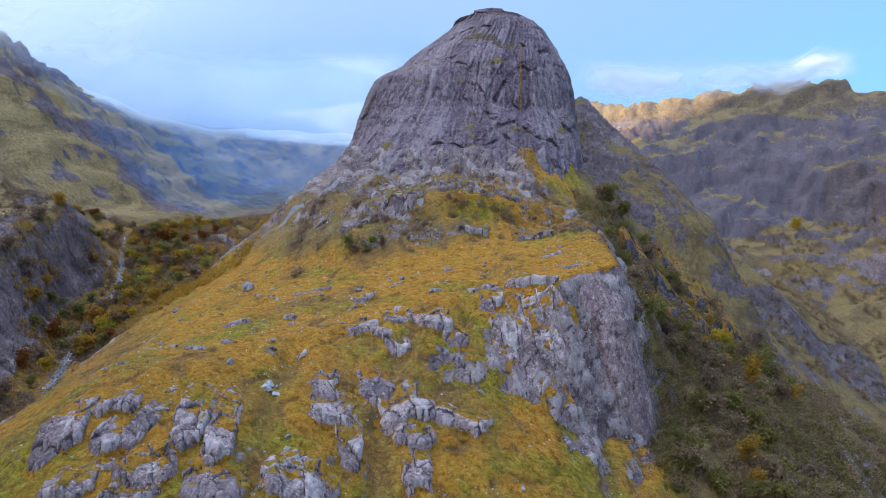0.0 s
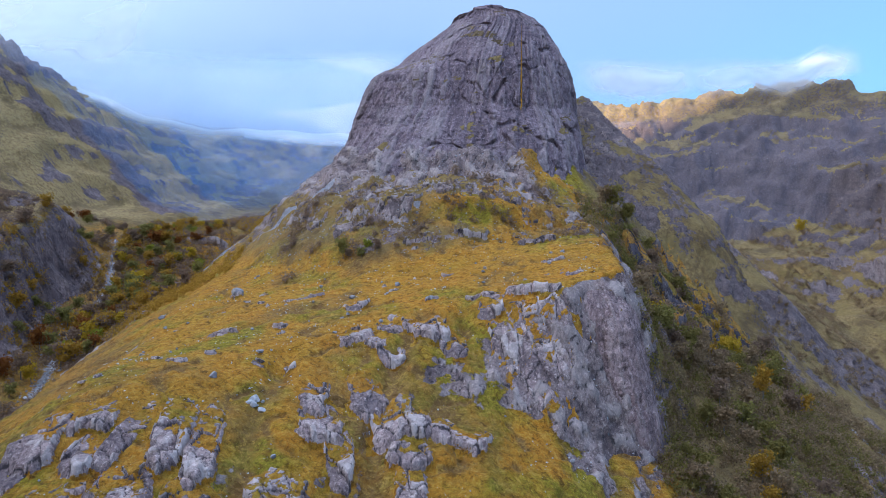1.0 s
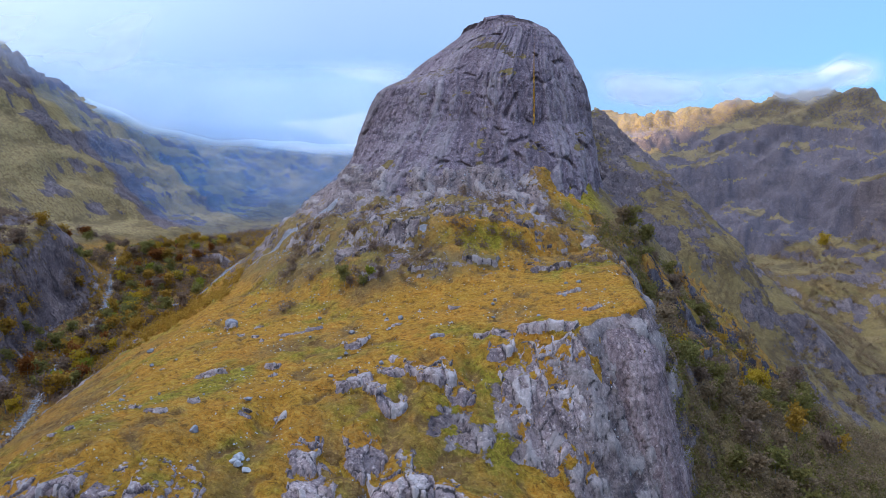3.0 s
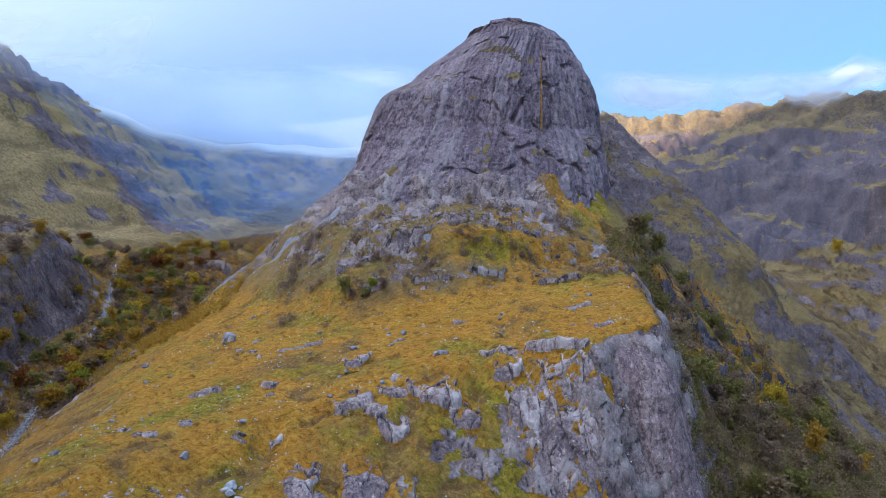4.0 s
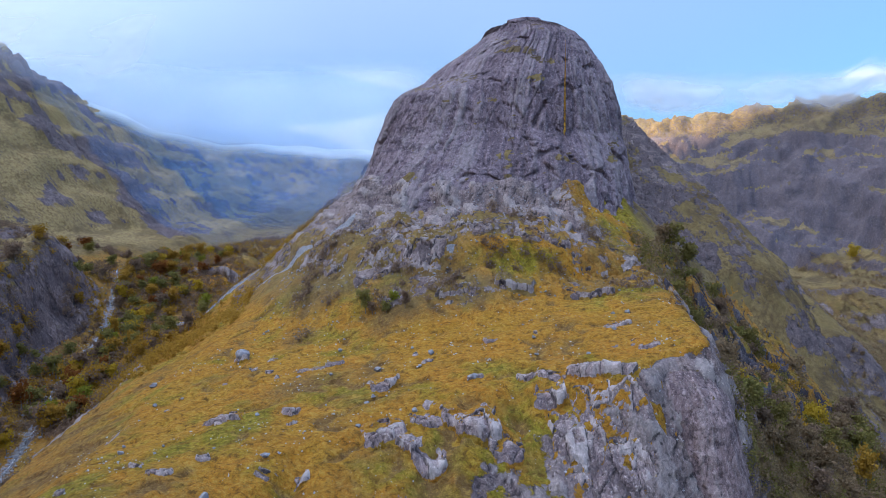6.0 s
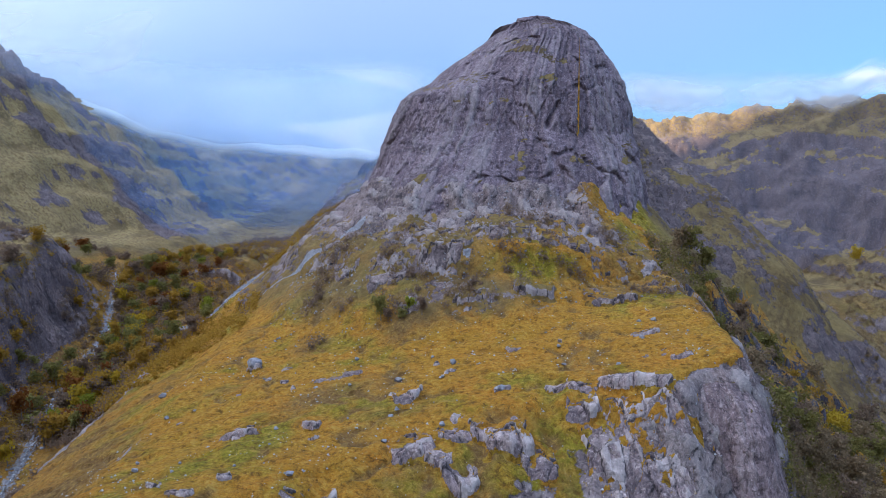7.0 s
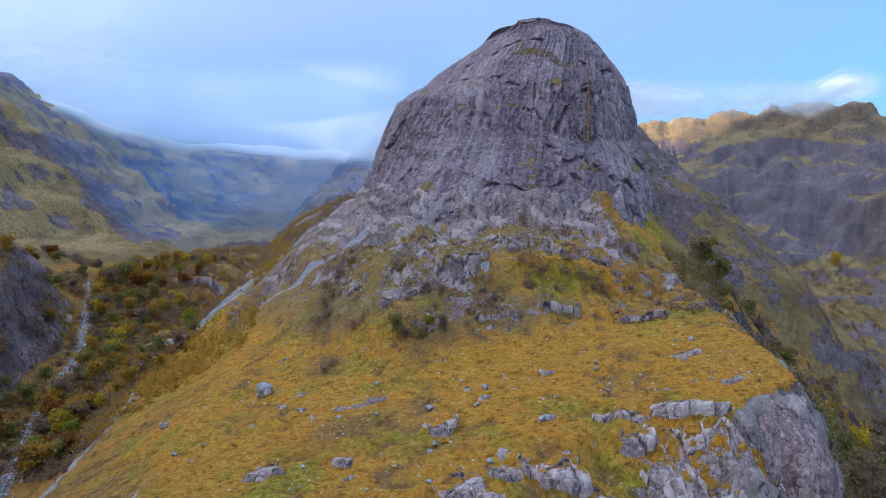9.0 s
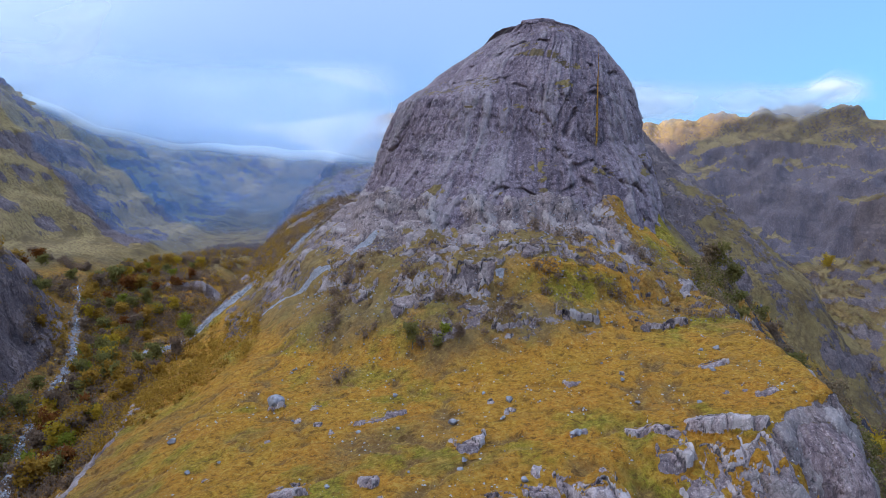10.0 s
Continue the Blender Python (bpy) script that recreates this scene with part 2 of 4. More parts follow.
def stone_mat(name, dark, pale):
    n = Nodes(name)
    rnd_ = n.t.nodes.new("ShaderNodeObjectInfo").outputs["Random"]
    big = n.noise(0.5, 4, 0.6)
    fine = n.noise(2.5, 5, 0.7)
    c = n.mix(n.ramp(big, 0.35, 0.65), dark, pale)
    c = n.mix(n.ramp(fine, 0.58, 0.75, 0.0, 0.6), c, tuple(min(1.3 * v, 0.8) for v in pale))
    c = n.mix(n.ramp(rnd_, 0.0, 1.0, 0.0, 0.45), c, dark)
    return n.done(c, n.math("ADD", big, n.math("MULTIPLY", fine, 0.5)), 0.4, 0.9)


M_STONE = stone_mat("boulder_stone", (0.16, 0.15, 0.155), (0.36, 0.345, 0.35))
M_PALE = stone_mat("pale_stone", (0.30, 0.29, 0.28), (0.56, 0.54, 0.53))


def water_mat():
    n = Nodes("white_water")
    foam = n.noise(0.45, 5, 0.7, (1, 1, 0.5))
    c = n.mix(n.ramp(foam, 0.50, 0.64), (0.10, 0.10, 0.10), (0.78, 0.80, 0.82))
    return n.done(c, foam, 0.3, 0.3)


M_WATER = water_mat()


def bark_mat():
    n = Nodes("birch_bark")
    f = n.noise(1.5, 4, 0.6, (1, 1, 4))
    return n.done(n.mix(n.ramp(f, 0.4, 0.6), (0.08, 0.065, 0.06), (0.30, 0.27, 0.25)), f, 0.05, 0.9)


M_BARK = bark_mat()


def leaf_mat(name, a, b):
    """Leaves and twigs; every clump differs a little, light passes through."""
    n = Nodes(name)
    isl = n.t.nodes.new("ShaderNodeNewGeometry").outputs["Random Per Island"]
    obj = n.t.nodes.new("ShaderNodeObjectInfo").outputs["Random"]
    c = n.mix(isl, a, b)
    c = n.mix(n.ramp(obj, 0, 1, 0.0, 0.5), c, tuple(0.75 * (p + q) / 2 for p, q in zip(a, b)))
    n.done(c, None, rough=0.8)
    tr = n.add("ShaderNodeBsdfTranslucent")
    n.link(c, tr.inputs["Color"])
    mx = n.add("ShaderNodeMixShader", Fac=0.5)
    n.link(n.bsdf.outputs[0], mx.inputs[1]), n.link(tr.outputs[0], mx.inputs[2])
    n.link(mx.outputs[0], n.t.nodes["Material Output"].inputs["Surface"])
    return n.mat


M_LEAF = {"brown": leaf_mat("twigs_brown", (0.17, 0.119, 0.085), (0.34, 0.221, 0.136)), "olive": leaf_mat("leaves_olive", (0.165, 0.143, 0.045), (0.315, 0.27, 0.0675)),
          "ochre": leaf_mat("leaves_ochre", (0.3, 0.163, 0.025), (0.5, 0.3, 0.0375)), "gold": leaf_mat("leaves_gold", (0.38, 0.24, 0.02), (0.58, 0.40, 0.03)),
          "umber": leaf_mat("twigs_umber", (0.181, 0.128, 0.0765), (0.383, 0.255, 0.128)), "moss": leaf_mat("leaves_moss", (0.143, 0.12, 0.033), (0.285, 0.225, 0.06)),
          "lime": leaf_mat("leaves_lime", (0.18, 0.19, 0.02), (0.32, 0.31, 0.03)), "rust": leaf_mat("leaves_rust", (0.17, 0.06, 0.015), (0.30, 0.11, 0.02))}


def mist_haze_mat(name, density, scale, colour, low=0.32, high=0.66):
    """White cloud droplets, and distance haze as sheet tint, thinning out towards the veil's edge."""
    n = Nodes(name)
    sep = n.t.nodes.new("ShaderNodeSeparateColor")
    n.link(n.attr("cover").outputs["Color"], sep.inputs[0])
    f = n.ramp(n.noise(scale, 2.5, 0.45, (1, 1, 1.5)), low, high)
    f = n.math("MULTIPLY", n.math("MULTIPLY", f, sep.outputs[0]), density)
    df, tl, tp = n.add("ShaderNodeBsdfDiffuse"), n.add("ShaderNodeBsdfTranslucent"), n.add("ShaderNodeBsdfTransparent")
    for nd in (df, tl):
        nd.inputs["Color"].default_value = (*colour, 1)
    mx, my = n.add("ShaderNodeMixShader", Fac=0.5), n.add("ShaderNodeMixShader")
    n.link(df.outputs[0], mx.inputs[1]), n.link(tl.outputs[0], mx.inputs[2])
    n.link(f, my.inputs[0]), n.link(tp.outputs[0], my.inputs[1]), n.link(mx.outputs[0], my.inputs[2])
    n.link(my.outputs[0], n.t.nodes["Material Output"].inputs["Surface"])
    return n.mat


M_MIST = mist_haze_mat("cloud_mist", 0.97, 0.0035, (0.86, 0.96, 1.0), 0.02, 0.40)
M_WISP = mist_haze_mat("cloud_wisp", 0.45, 0.006, (0.95, 0.95, 0.97), 0.25, 0.55)
# Distance haze imitated by the blue tint of see-through sheets.
M_THIN = mist_haze_mat("thin_haze_sheet", 0.06, 0.004, (0.55, 0.68, 1.0), -0.1, 0.5)
M_HAZE = mist_haze_mat("blue_haze_sheet", 0.24, 0.004, (0.22, 0.50, 0.95), 0.1, 0.6)


# ---- terrain ----
_rng = np.random.RandomState(7)
_perm = np.concatenate([_rng.permutation(256)] * 3).astype(np.int32)
_grad = _rng.normal(size=(256, 3)).astype(np.float32)
_grad /= np.linalg.norm(_grad, axis=1)[:, None]


def perlin(x, y, z):
    """Gradient noise, about -0.7 to 0.7."""
    x, y, z = np.broadcast_arrays(np.float32(x), np.float32(y), np.float32(z))
    xi, yi, zi = np.floor(x).astype(np.int32), np.floor(y).astype(np.int32), np.floor(z).astype(np.int32)
    fx, fy, fz = x - xi, y - yi, z - zi
    u, v, w = (f * f * f * (f * (f * 6 - 15) + 10) for f in (fx, fy, fz))
    total = 0
    for a in (0, 1):
        for b in (0, 1):
            for c in (0, 1):
                g = _grad[_perm[_perm[_perm[(xi + a) & 255] + ((yi + b) & 255)] + ((zi + c) & 255)]]
                d = g[..., 0] * (fx - a) + g[..., 1] * (fy - b) + g[..., 2] * (fz - c)
                total = total + d * (u if a else 1 - u) * (v if b else 1 - v) * (w if c else 1 - w)
    return total


def fbm(x, y, z, size, octaves=4, gain=0.5):
    """Layered noise whose largest lumps are size metres."""
    s, k, total = 1.0 / size, 1.0, 0
    for i in range(octaves):
        total = total + k * perlin(x * s + 17.3 * i, y * s - 9.1 * i, z * s + 4.7 * i)
        s, k = s * 2.03, k * gain
    return total


def ridged(x, y, z, size, octaves=4, gain=0.5):
    """Sharp-crested noise, 0 to about 1."""
    s, k, total, norm = 1.0 / size, 1.0, 0, 0
    for i in range(octaves):
        total = total + k * (1 - np.abs(perlin(x * s + 31.7 * i, y * s + 5.3 * i, z * s - 7.9 * i)) * 2.2)
        norm, s, k = norm + k, s * 2.1, k * gain
    return total / norm


def blocks_of(u, v, seed=0):
    """Cellular noise: a random level for each block, and the distance from its joints (0 on a joint)."""
    u, v = np.broadcast_arrays(np.float32(u), np.float32(v))
    iu, iv = np.floor(u).astype(np.int32), np.floor(v).astype(np.int32)
    f1, f2, level = np.full(u.shape, 9.0, np.float32), np.full(u.shape, 9.0, np.float32), np.zeros(u.shape, np.float32)
    for a in (-1, 0, 1):
        for b in (-1, 0, 1):
            k = _perm[_perm[(iu + a) & 255] + ((iv + b + seed) & 255)]
            d = np.hypot(iu + a + 0.5 + 0.8 * (_perm[k + 7] / 255.0 - 0.5) - u, iv + b + 0.5 + 0.8 * (_perm[k + 91] / 255.0 - 0.5) - v)
            near = d < f1
            f2 = np.where(near, f1, np.minimum(f2, d))
            level = np.where(near, _perm[k + 33] / 255.0, level)
            f1 = np.where(near, d, f1)
    return level, f2 - f1


def smooth(a, b, v):
    t = np.clip((v - a) / (b - a), 0, 1)
    return t * t * (3 - 2 * t)


def smax(a, b, k):
    """A soft maximum, rounded over about k metres."""
    h = np.clip(0.5 + 0.5 * (a - b) / k, 0, 1)
    return b * (1 - h) + a * h + k * h * (1 - h)


def along(X, Y, pts):
    """Distance to a line of points (positive to its right as one walks it), and the height on it at the nearest place."""
    best, side, zz = np.full(X.shape, 1e9), np.zeros(X.shape), np.zeros(X.shape)
    for (ax, ay, az), (bx, by, bz) in zip(pts, pts[1:]):
        dx, dy = bx - ax, by - ay
        t = np.clip(((X - ax) * dx + (Y - ay) * dy) / (dx * dx + dy * dy), 0, 1)
        d = np.hypot(X - ax - t * dx, Y - ay - t * dy)
        near = d < best
        best = np.where(near, d, best)
        side = np.where(near, np.sign((X - ax) * dy - (Y - ay) * dx), side)
        zz = np.where(near, az + t * (bz - az), zz)
    return best * side, zz


def ridge(X, Y, pts, left, right, bow=0.0):
    """A ridge with a crest line and a slope on either side; bow makes the slopes ease out."""
    d, z = along(X, Y, pts)
    s = np.where(d < 0, left, right)
    a = np.abs(d)
    return z - s * a / (1 + bow * a)


STREAM = [(-205, 250, -10), (-250, 400, 22), (-284, 510, 43), (-307, 611, 60), (-352, 722, 98), (-345, 950, 97), (-400, 1480, 104), (-440, 2300, 190), (-500, 3000, 260)]
RIGHT_CREST = [(150, 722, 250), (179, 742, 228), (244, 755, 165), (315, 785, 90), (372, 825, 52), (405, 880, 46), (480, 960, 5), (700, 1000, -80)]
BACK_CREST = [(30, 700, 290), (-20, 900, 280), (20, 1300, 225), (0, 2000, 190)]
LEFT_CREST = [(-700, 300, 260), (-760, 700, 420), (-900, 1100, 560), (-1000, 1700, 640), (-1050, 2400, 620), (-900, 3300, 600)]
RIGHT_MTN = [(300, 2300, 380), (342, 1500, 336), (410, 1450, 322), (480, 1420, 334), (600, 1345, 342), (690, 1290, 356), (745, 1210, 330), (800, 1130, 296), (1000, 1010, 230), (1500, 850, 120)]


GULLIES = [[(-8, 325, 0), (-22, 292, 0), (-24, 262, 0), (-26, 220, 0), (-30, 170, 0)],
           [(-66, 300, 0), (-70, 265, 0), (-68, 240, 0), (-66, 180, 0)],
           [(16, 345, 0), (12, 322, 0), (16, 305, 0)]]


def spur(X, Y):
    """The grassy shelf under the tower, with its brow towards the glen."""
    P = 104 + 0.14 * (Y - 380) + 0.15 * (X + 20)
    P = P + 11 * np.exp(-((X + 125) / 45) ** 2 - ((Y - 265) / 50) ** 2)
    P = P - 0.33 * np.maximum(-150 - X, 0) - 0.5 * np.maximum(-205 - X, 0)
    brow = np.interp(X, [-220, -140, -110, -60, -20, 20, 60, 100, 140], [235, 250, 268, 312, 326, 334, 329, 350, 400])
    brow = brow + 6 * perlin(X / 26, 3.1, 0.2) + 4 * perlin(X / 9, Y / 40, 5.2)
    d = np.maximum(brow + 5 - Y, 0)
    d = np.sqrt(d * d + 64) - 8
    steep = np.interp(X, [-150, -60, -20, 20, 45, 75, 110], [0.22, 0.25, 0.45, 0.75, 1.05, 1.6, 1.9])
    high = np.interp(X, [-150, -20, 20, 45, 75, 100], [48, 22, 30, 46, 66, 72])
    fall = np.where(d * steep < high, d * steep, high + (d - high / steep) * np.interp(X, [-60, -10, 70], [0.45, 0.33, 0.33]))
    front = fall
    e = np.maximum(X - (86 + 0.10 * (Y - 350) + 6 * perlin(Y / 24, 1.7, 0.4)), 0)
    e = np.sqrt(e * e + 150) - 12.25
    drop = 8 + 50 * smooth(292, 335, Y)
    fall = np.where(e * 2.0 < drop, e * 2.0, drop + (e - drop / 2.0) * 0.8)
    return P - np.maximum(front, fall) - 0.3 * np.minimum(front, fall)


def skirt(X, Y):
    """The broken apron below the tower."""
    dx, dy = X - 12, Y - 640
    ang = np.arctan2(dy, dx)
    rx = 108
    ry = np.where(dy < 0, 128, 150)
    f = (np.abs(dx / rx) ** 2.3 + np.abs(dy / ry) ** 2.3) ** (1 / 2.3)
    r = np.hypot(dx, dy)
    d = r * (1 - 1 / np.maximum(f, 1e-3))
    s = 0.66 + np.where(dx < 0, 0.18, 0.36) * np.abs(np.cos(ang))
    z = 181 - np.where(d > 0, s * d, 0.25 * d)
    step = np.interp(d, [-50, 0, 10, 20, 34, 52, 58, 66, 78, 90, 400], [0, 0, -6, -3, -1, 6, 7, -2, 0, 0, 0])
    z = z + step * smooth(-0.1, -0.6, np.sin(ang)) * (0.75 + 0.9 * perlin(X / 30, Y / 30, 9.3))
    z = z + (15 * perlin(X / 19, Y / 60, 3.9) + 6 * perlin(X / 8, Y / 40, 1.9)) * np.exp(-((d - 4) / 20) ** 2) * smooth(700, 620, Y)
    z = z - 0.5 * np.maximum(d - 70, 0) * smooth(70, 120, dx) * smooth(20, -60, dy)
    return z + 0.30 * np.maximum(d - 130, 0) * smooth(-20, -90, dx)


def smooth_ground(X, Y):
    d, zv = along(X, Y, STREAM)
    a = np.abs(d)
    left = np.where(d < 0, 1.0, 0.0)
    wild = 1 + 0.12 * perlin(X / 150, Y / 150, 0.5)
    near = smooth(1800, 1100, Y)
    leftside = zv + (0.20 + 0.16 * smooth(1300, 800, Y)) * a * wild + 0.78 * np.maximum(a - 90, 0) * (0.58 + 0.42 * near) - 0.0011 * np.maximum(a - 230, 0) ** 2
    crag = smooth(300, 480, Y) * smooth(700, 610, Y)
    near_foot = np.interp(Y, [480, 540, 640], [20, 20, 6])
    leftside = leftside + crag * (56 * smooth(near_foot, near_foot + 36, a) - 0.25 * np.maximum(a - 40, 0))
    z_left = np.where(d < 0, np.minimum(np.maximum(leftside, -100), np.interp(Y, [1150, 1450, 1750, 2200], [640, 470, 395, 395])), zv + np.interp(Y, [430, 590, 660, 900], [0.36, 0.20, -0.02, 0.05]) * a - 0.75 * np.maximum(a - 100, 0))
    z = smax(z_left, -95 + 0 * X, 20)
    z = smax(z, spur(X, Y), 6)
    z = smax(z, skirt(X, Y), 7)
    z = z - 15 * np.exp(-((X + 182) / 32) ** 2 - ((Y - 545) / 42) ** 2) + 13 * np.exp(-((X + 140) / 34) ** 2 - ((Y - 692) / 40) ** 2)
    rd, rz = along(X, Y, RIGHT_CREST)
    z = smax(z, rz - np.where(rd < 0, 0.6, np.interp(rz, [40, 165, 250], [0.52, 0.62, 0.78])) * np.abs(rd) - 0.6 * np.maximum(np.abs(rd) - 165, 0), 10)
    z = smax(z, ridge(X, Y, BACK_CREST, 1.25, 1.0, 0.0004), 12)
    md, mz = along(X, Y, RIGHT_MTN)
    ma = np.abs(md) * (1 + 0.26 * perlin(X / 95, Y / 95, 4.4) + 0.08 * perlin(X / 40, Y / 40, 2.2)) + 12 * perlin(X / 28, Y / 28, 1.1)
    m = mz - np.where(md > 0, np.interp(ma, [0, 30, 50, 110, 135, 215, 255, 330, 350, 480, 900], [0, 12, 36, 64, 94, 132, 204, 244, 272, 320, 470]), 0.6 * ma)
    z = smax(z, m, 5)
    z = smax(z, 52 + 0.10 * (Y - 850) - 0.0003 * (X - 470) ** 2 - np.maximum(900 - Y, 0) * 0.7, 12)
    # Unseen ridges added to block the low sun; their gap lights the right mountain.
    z = smax(z, ridge(X, Y, [(-1450, -900, 950), (-1450, 300, 1000), (-1450, 875, 1000), (-1450, 945, 630)], 0.9, 5.0), 20)
    z = smax(z, ridge(X, Y, [(-1450, 945, 630), (-1450, 1180, 630), (-1450, 1240, 800), (-1450, 1800, 800), (-1450, 1900, 250)], 0.9, 5.0), 20)
    far = ridge(X, Y, [(-2600, 3400, 380), (-1000, 3200, 430), (-720, 3250, 500), (-560, 3100, 370), (0, 3600, 320), (1500, 4000, 420)], 0.55, 0.55)
    z = smax(z, far, 30)
    return z


def terraces(z, step, sharp):
    """Pulls heights towards beds of rock, to make ledges."""
    q = z / step
    f = q - np.floor(q)
    return (np.floor(q) + smooth(0.5 - sharp, 0.5 + sharp, f)) * step


def ground_height(X, Y):
    z = smooth_ground(X, Y)
    e = 2.0
    gx = (smooth_ground(X + e, Y) - z) / e
    gy = (smooth_ground(X, Y + e) - z) / e
    slope = np.hypot(gx, gy)
    far = smooth(500, 1100, np.hypot(X, Y - 350))
    z = z + fbm(X, Y, 0.0, 60, 4, 0.5) * (3.0 + 26 * far) * np.clip(slope + 0.25, 0.25, 1)
    z = z + fbm(X, Y, 3.0, 12, 3, 0.5) * 1.1
    for g in GULLIES:
        z = z - 2.8 * np.exp(-(along(X, Y, g)[0] / (5.0 + 1.5 * perlin(X / 12, Y / 12, 6.6))) ** 2)
    hill = smooth(-60, -160, along(X, Y, STREAM)[0]) * smooth(700, 900, Y)
    swell = z + 40 * perlin(X / 160, Y / 160, 3.0) + 12 * perlin(X / 50, Y / 50, 7.0)
    z = z + hill * (0.55 * (terraces(swell, 42.0, 0.30) - swell) + (ridged(X * 0.5, Y * 0.5, 0.0, 95, 4, 0.55) - 0.6) * 12 + 8 * fbm(X, Y, 2.0, 36, 4))
    lift = 60 * perlin(X / 130, Y / 130, 2.0) + 14 * perlin(X / 45, Y / 45, 6.0)
    step = terraces(z + lift, 46.0, 0.25) - z - lift
    z = z + step * smooth(0.42, 0.8, slope) * 0.5 * smooth(850, 950, Y) * smooth(250, 330, X)
    return z
# ---- end of terrain functions ----


def lines(*runs):
    """Grid lines from runs of (start, end, first step, last step)."""
    out = []
    for a, b, s0, s1 in runs:
        v = a
        while v < b - 1e-6:
            out.append(v)
            v += s0 + (s1 - s0) * (v - a) / (b - a)
    return np.array(out + [runs[-1][1]])


def normals_of(P):
    du = np.gradient(P, axis=1)
    dv = np.gradient(P, axis=0)
    n = np.cross(du, dv)
    return n / np.maximum(np.linalg.norm(n, axis=2), 1e-9)[..., None]


def fast_mesh(name, V, F):
    """A mesh from an array of places and an array of faces of one size."""
    k = F.shape[1]
    me = bpy.data.meshes.new(name)
    me.vertices.add(len(V))
    me.vertices.foreach_set("co", np.ascontiguousarray(V, np.float32).ravel())
    me.loops.add(F.size)
    me.loops.foreach_set("vertex_index", F.astype(np.int32).ravel())
    me.polygons.add(len(F))
    me.polygons.foreach_set("loop_start", np.arange(0, F.size, k, dtype=np.int32))
    me.update(calc_edges=True)
    return me


def grid_object(name, P, cover, mat, keep=None, wrap=False, stone=None):
    """One mesh from a grid of places, with the cover masks as a colour attribute."""
    h, w = P.shape[:2]
    idx = np.arange(h * w).reshape(h, w)
    if wrap:
        idx = np.concatenate([idx, idx[:, :1]], axis=1)
    q = np.stack([idx[:-1, :-1], idx[:-1, 1:], idx[1:, 1:], idx[1:, :-1]], axis=-1).reshape(-1, 4)
    if keep is not None:
        q = q[keep.reshape(-1)]
    used, q = np.unique(q, return_inverse=True)
    q = q.reshape(-1, 4)
    V = P.reshape(-1, 3)[used]
    me = bpy.data.meshes.new(name)
    me.vertices.add(len(V))
    me.vertices.foreach_set("co", V.astype(np.float32).ravel())
    me.loops.add(q.size)
    me.loops.foreach_set("vertex_index", q.astype(np.int32).ravel())
    me.polygons.add(len(q))
    me.polygons.foreach_set("loop_start", np.arange(0, q.size, 4, dtype=np.int32))
    me.polygons.foreach_set("use_smooth", np.ones(len(q), dtype=bool))
    me.update(calc_edges=True)
    at = me.attributes.new("cover", "FLOAT_COLOR", "POINT")
    at.data.foreach_set("color", cover.reshape(-1, 4)[used].astype(np.float32).ravel())
    if stone is not None:   # tone of each block of rock, its joints, and how dun the grass is
        at = me.attributes.new("stone", "FLOAT_COLOR", "POINT")
        tone, joint, dun = stone
        rgba = np.stack([tone, joint, dun + 0 * tone, 0 * tone + 1], axis=-1)
        at.data.foreach_set("color", rgba.reshape(-1, 4)[used].astype(np.float32).ravel())
    me.materials.append(mat)
    return new(name, me)

# ---- ground sheet ----
GX = lines((-4800, -1300, 160, 40), (-1300, -420, 12, 4.5), (-420, -250, 4, 1.7), (-250, 210, 1.25, 1.25), (210, 460, 1.7, 3.5), (460, 1300, 3.5, 11), (1300, 4800, 40, 160))
GY = lines((-1500, 120, 120, 8), (120, 195, 6, 1.4), (195, 560, 1.25, 1.5), (560, 820, 1.7, 3.5), (820, 1600, 3.5, 6), (1600, 2600, 8, 24), (2600, 4900, 30, 120))
X, Y = np.meshgrid(GX, GY)
Z = ground_height(X, Y)
P = np.stack([X, Y, Z], axis=-1)
N = normals_of(P)
steepness = np.hypot(N[..., 0], N[..., 1]) / np.maximum(N[..., 2], 0.05)

SCREE_RUN = [(-108, 722, 0), (-136, 688, 0), (-162, 657, 0), (-194, 640, 0), (-216, 620, 0), (-240, 602, 0)]
SCREE_RIB = [(-84, 520, 0), (-104, 510, 0), (-132, 517, 0), (-150, 525, 0)]
RIGHT_WASH = [(262, 500, 0), (282, 478, 0), (300, 462, 0), (330, 450, 0), (380, 430, 0)]



def near_line(X, Y, pts, width):
    """1 on a line, 0 past its uneven width."""
    d, _ = along(X, Y, pts)
    w = width * (1 + 0.9 * perlin(X / 15, Y / 15, 3.3))
    return smooth(w, w * 0.55, np.abs(d))


# apron of the tower: how far outside its foot, on the side of the glen
dx, dy = X - 12, Y - 640
foot = np.hypot(dx, dy) * (1 - 1 / np.maximum((np.abs(dx / 108) ** 2.3 + np.abs(dy / 128) ** 2.3) ** (1 / 2.3), 1e-3))
apron = smooth(104, 80, foot) * smooth(-30, -15, foot) * smooth(720, 620, Y)
stream_d, stream_z = along(X, Y, STREAM)
far = smooth(500, 900, np.hypot(X, Y - 350))

lumps = fbm(X, Y, Z, 34, 4)
rock = smooth(0.70, 1.15, steepness + 0.5 * lumps)
west = smooth(35, -15, X)
rock = np.maximum(rock, apron * np.clip(0.36 + 0.08 * west + 1.5 * fbm(X, Y, Z * 1.4, 17, 4) + 0.75 * smooth(58, 26, foot), 0, 1))
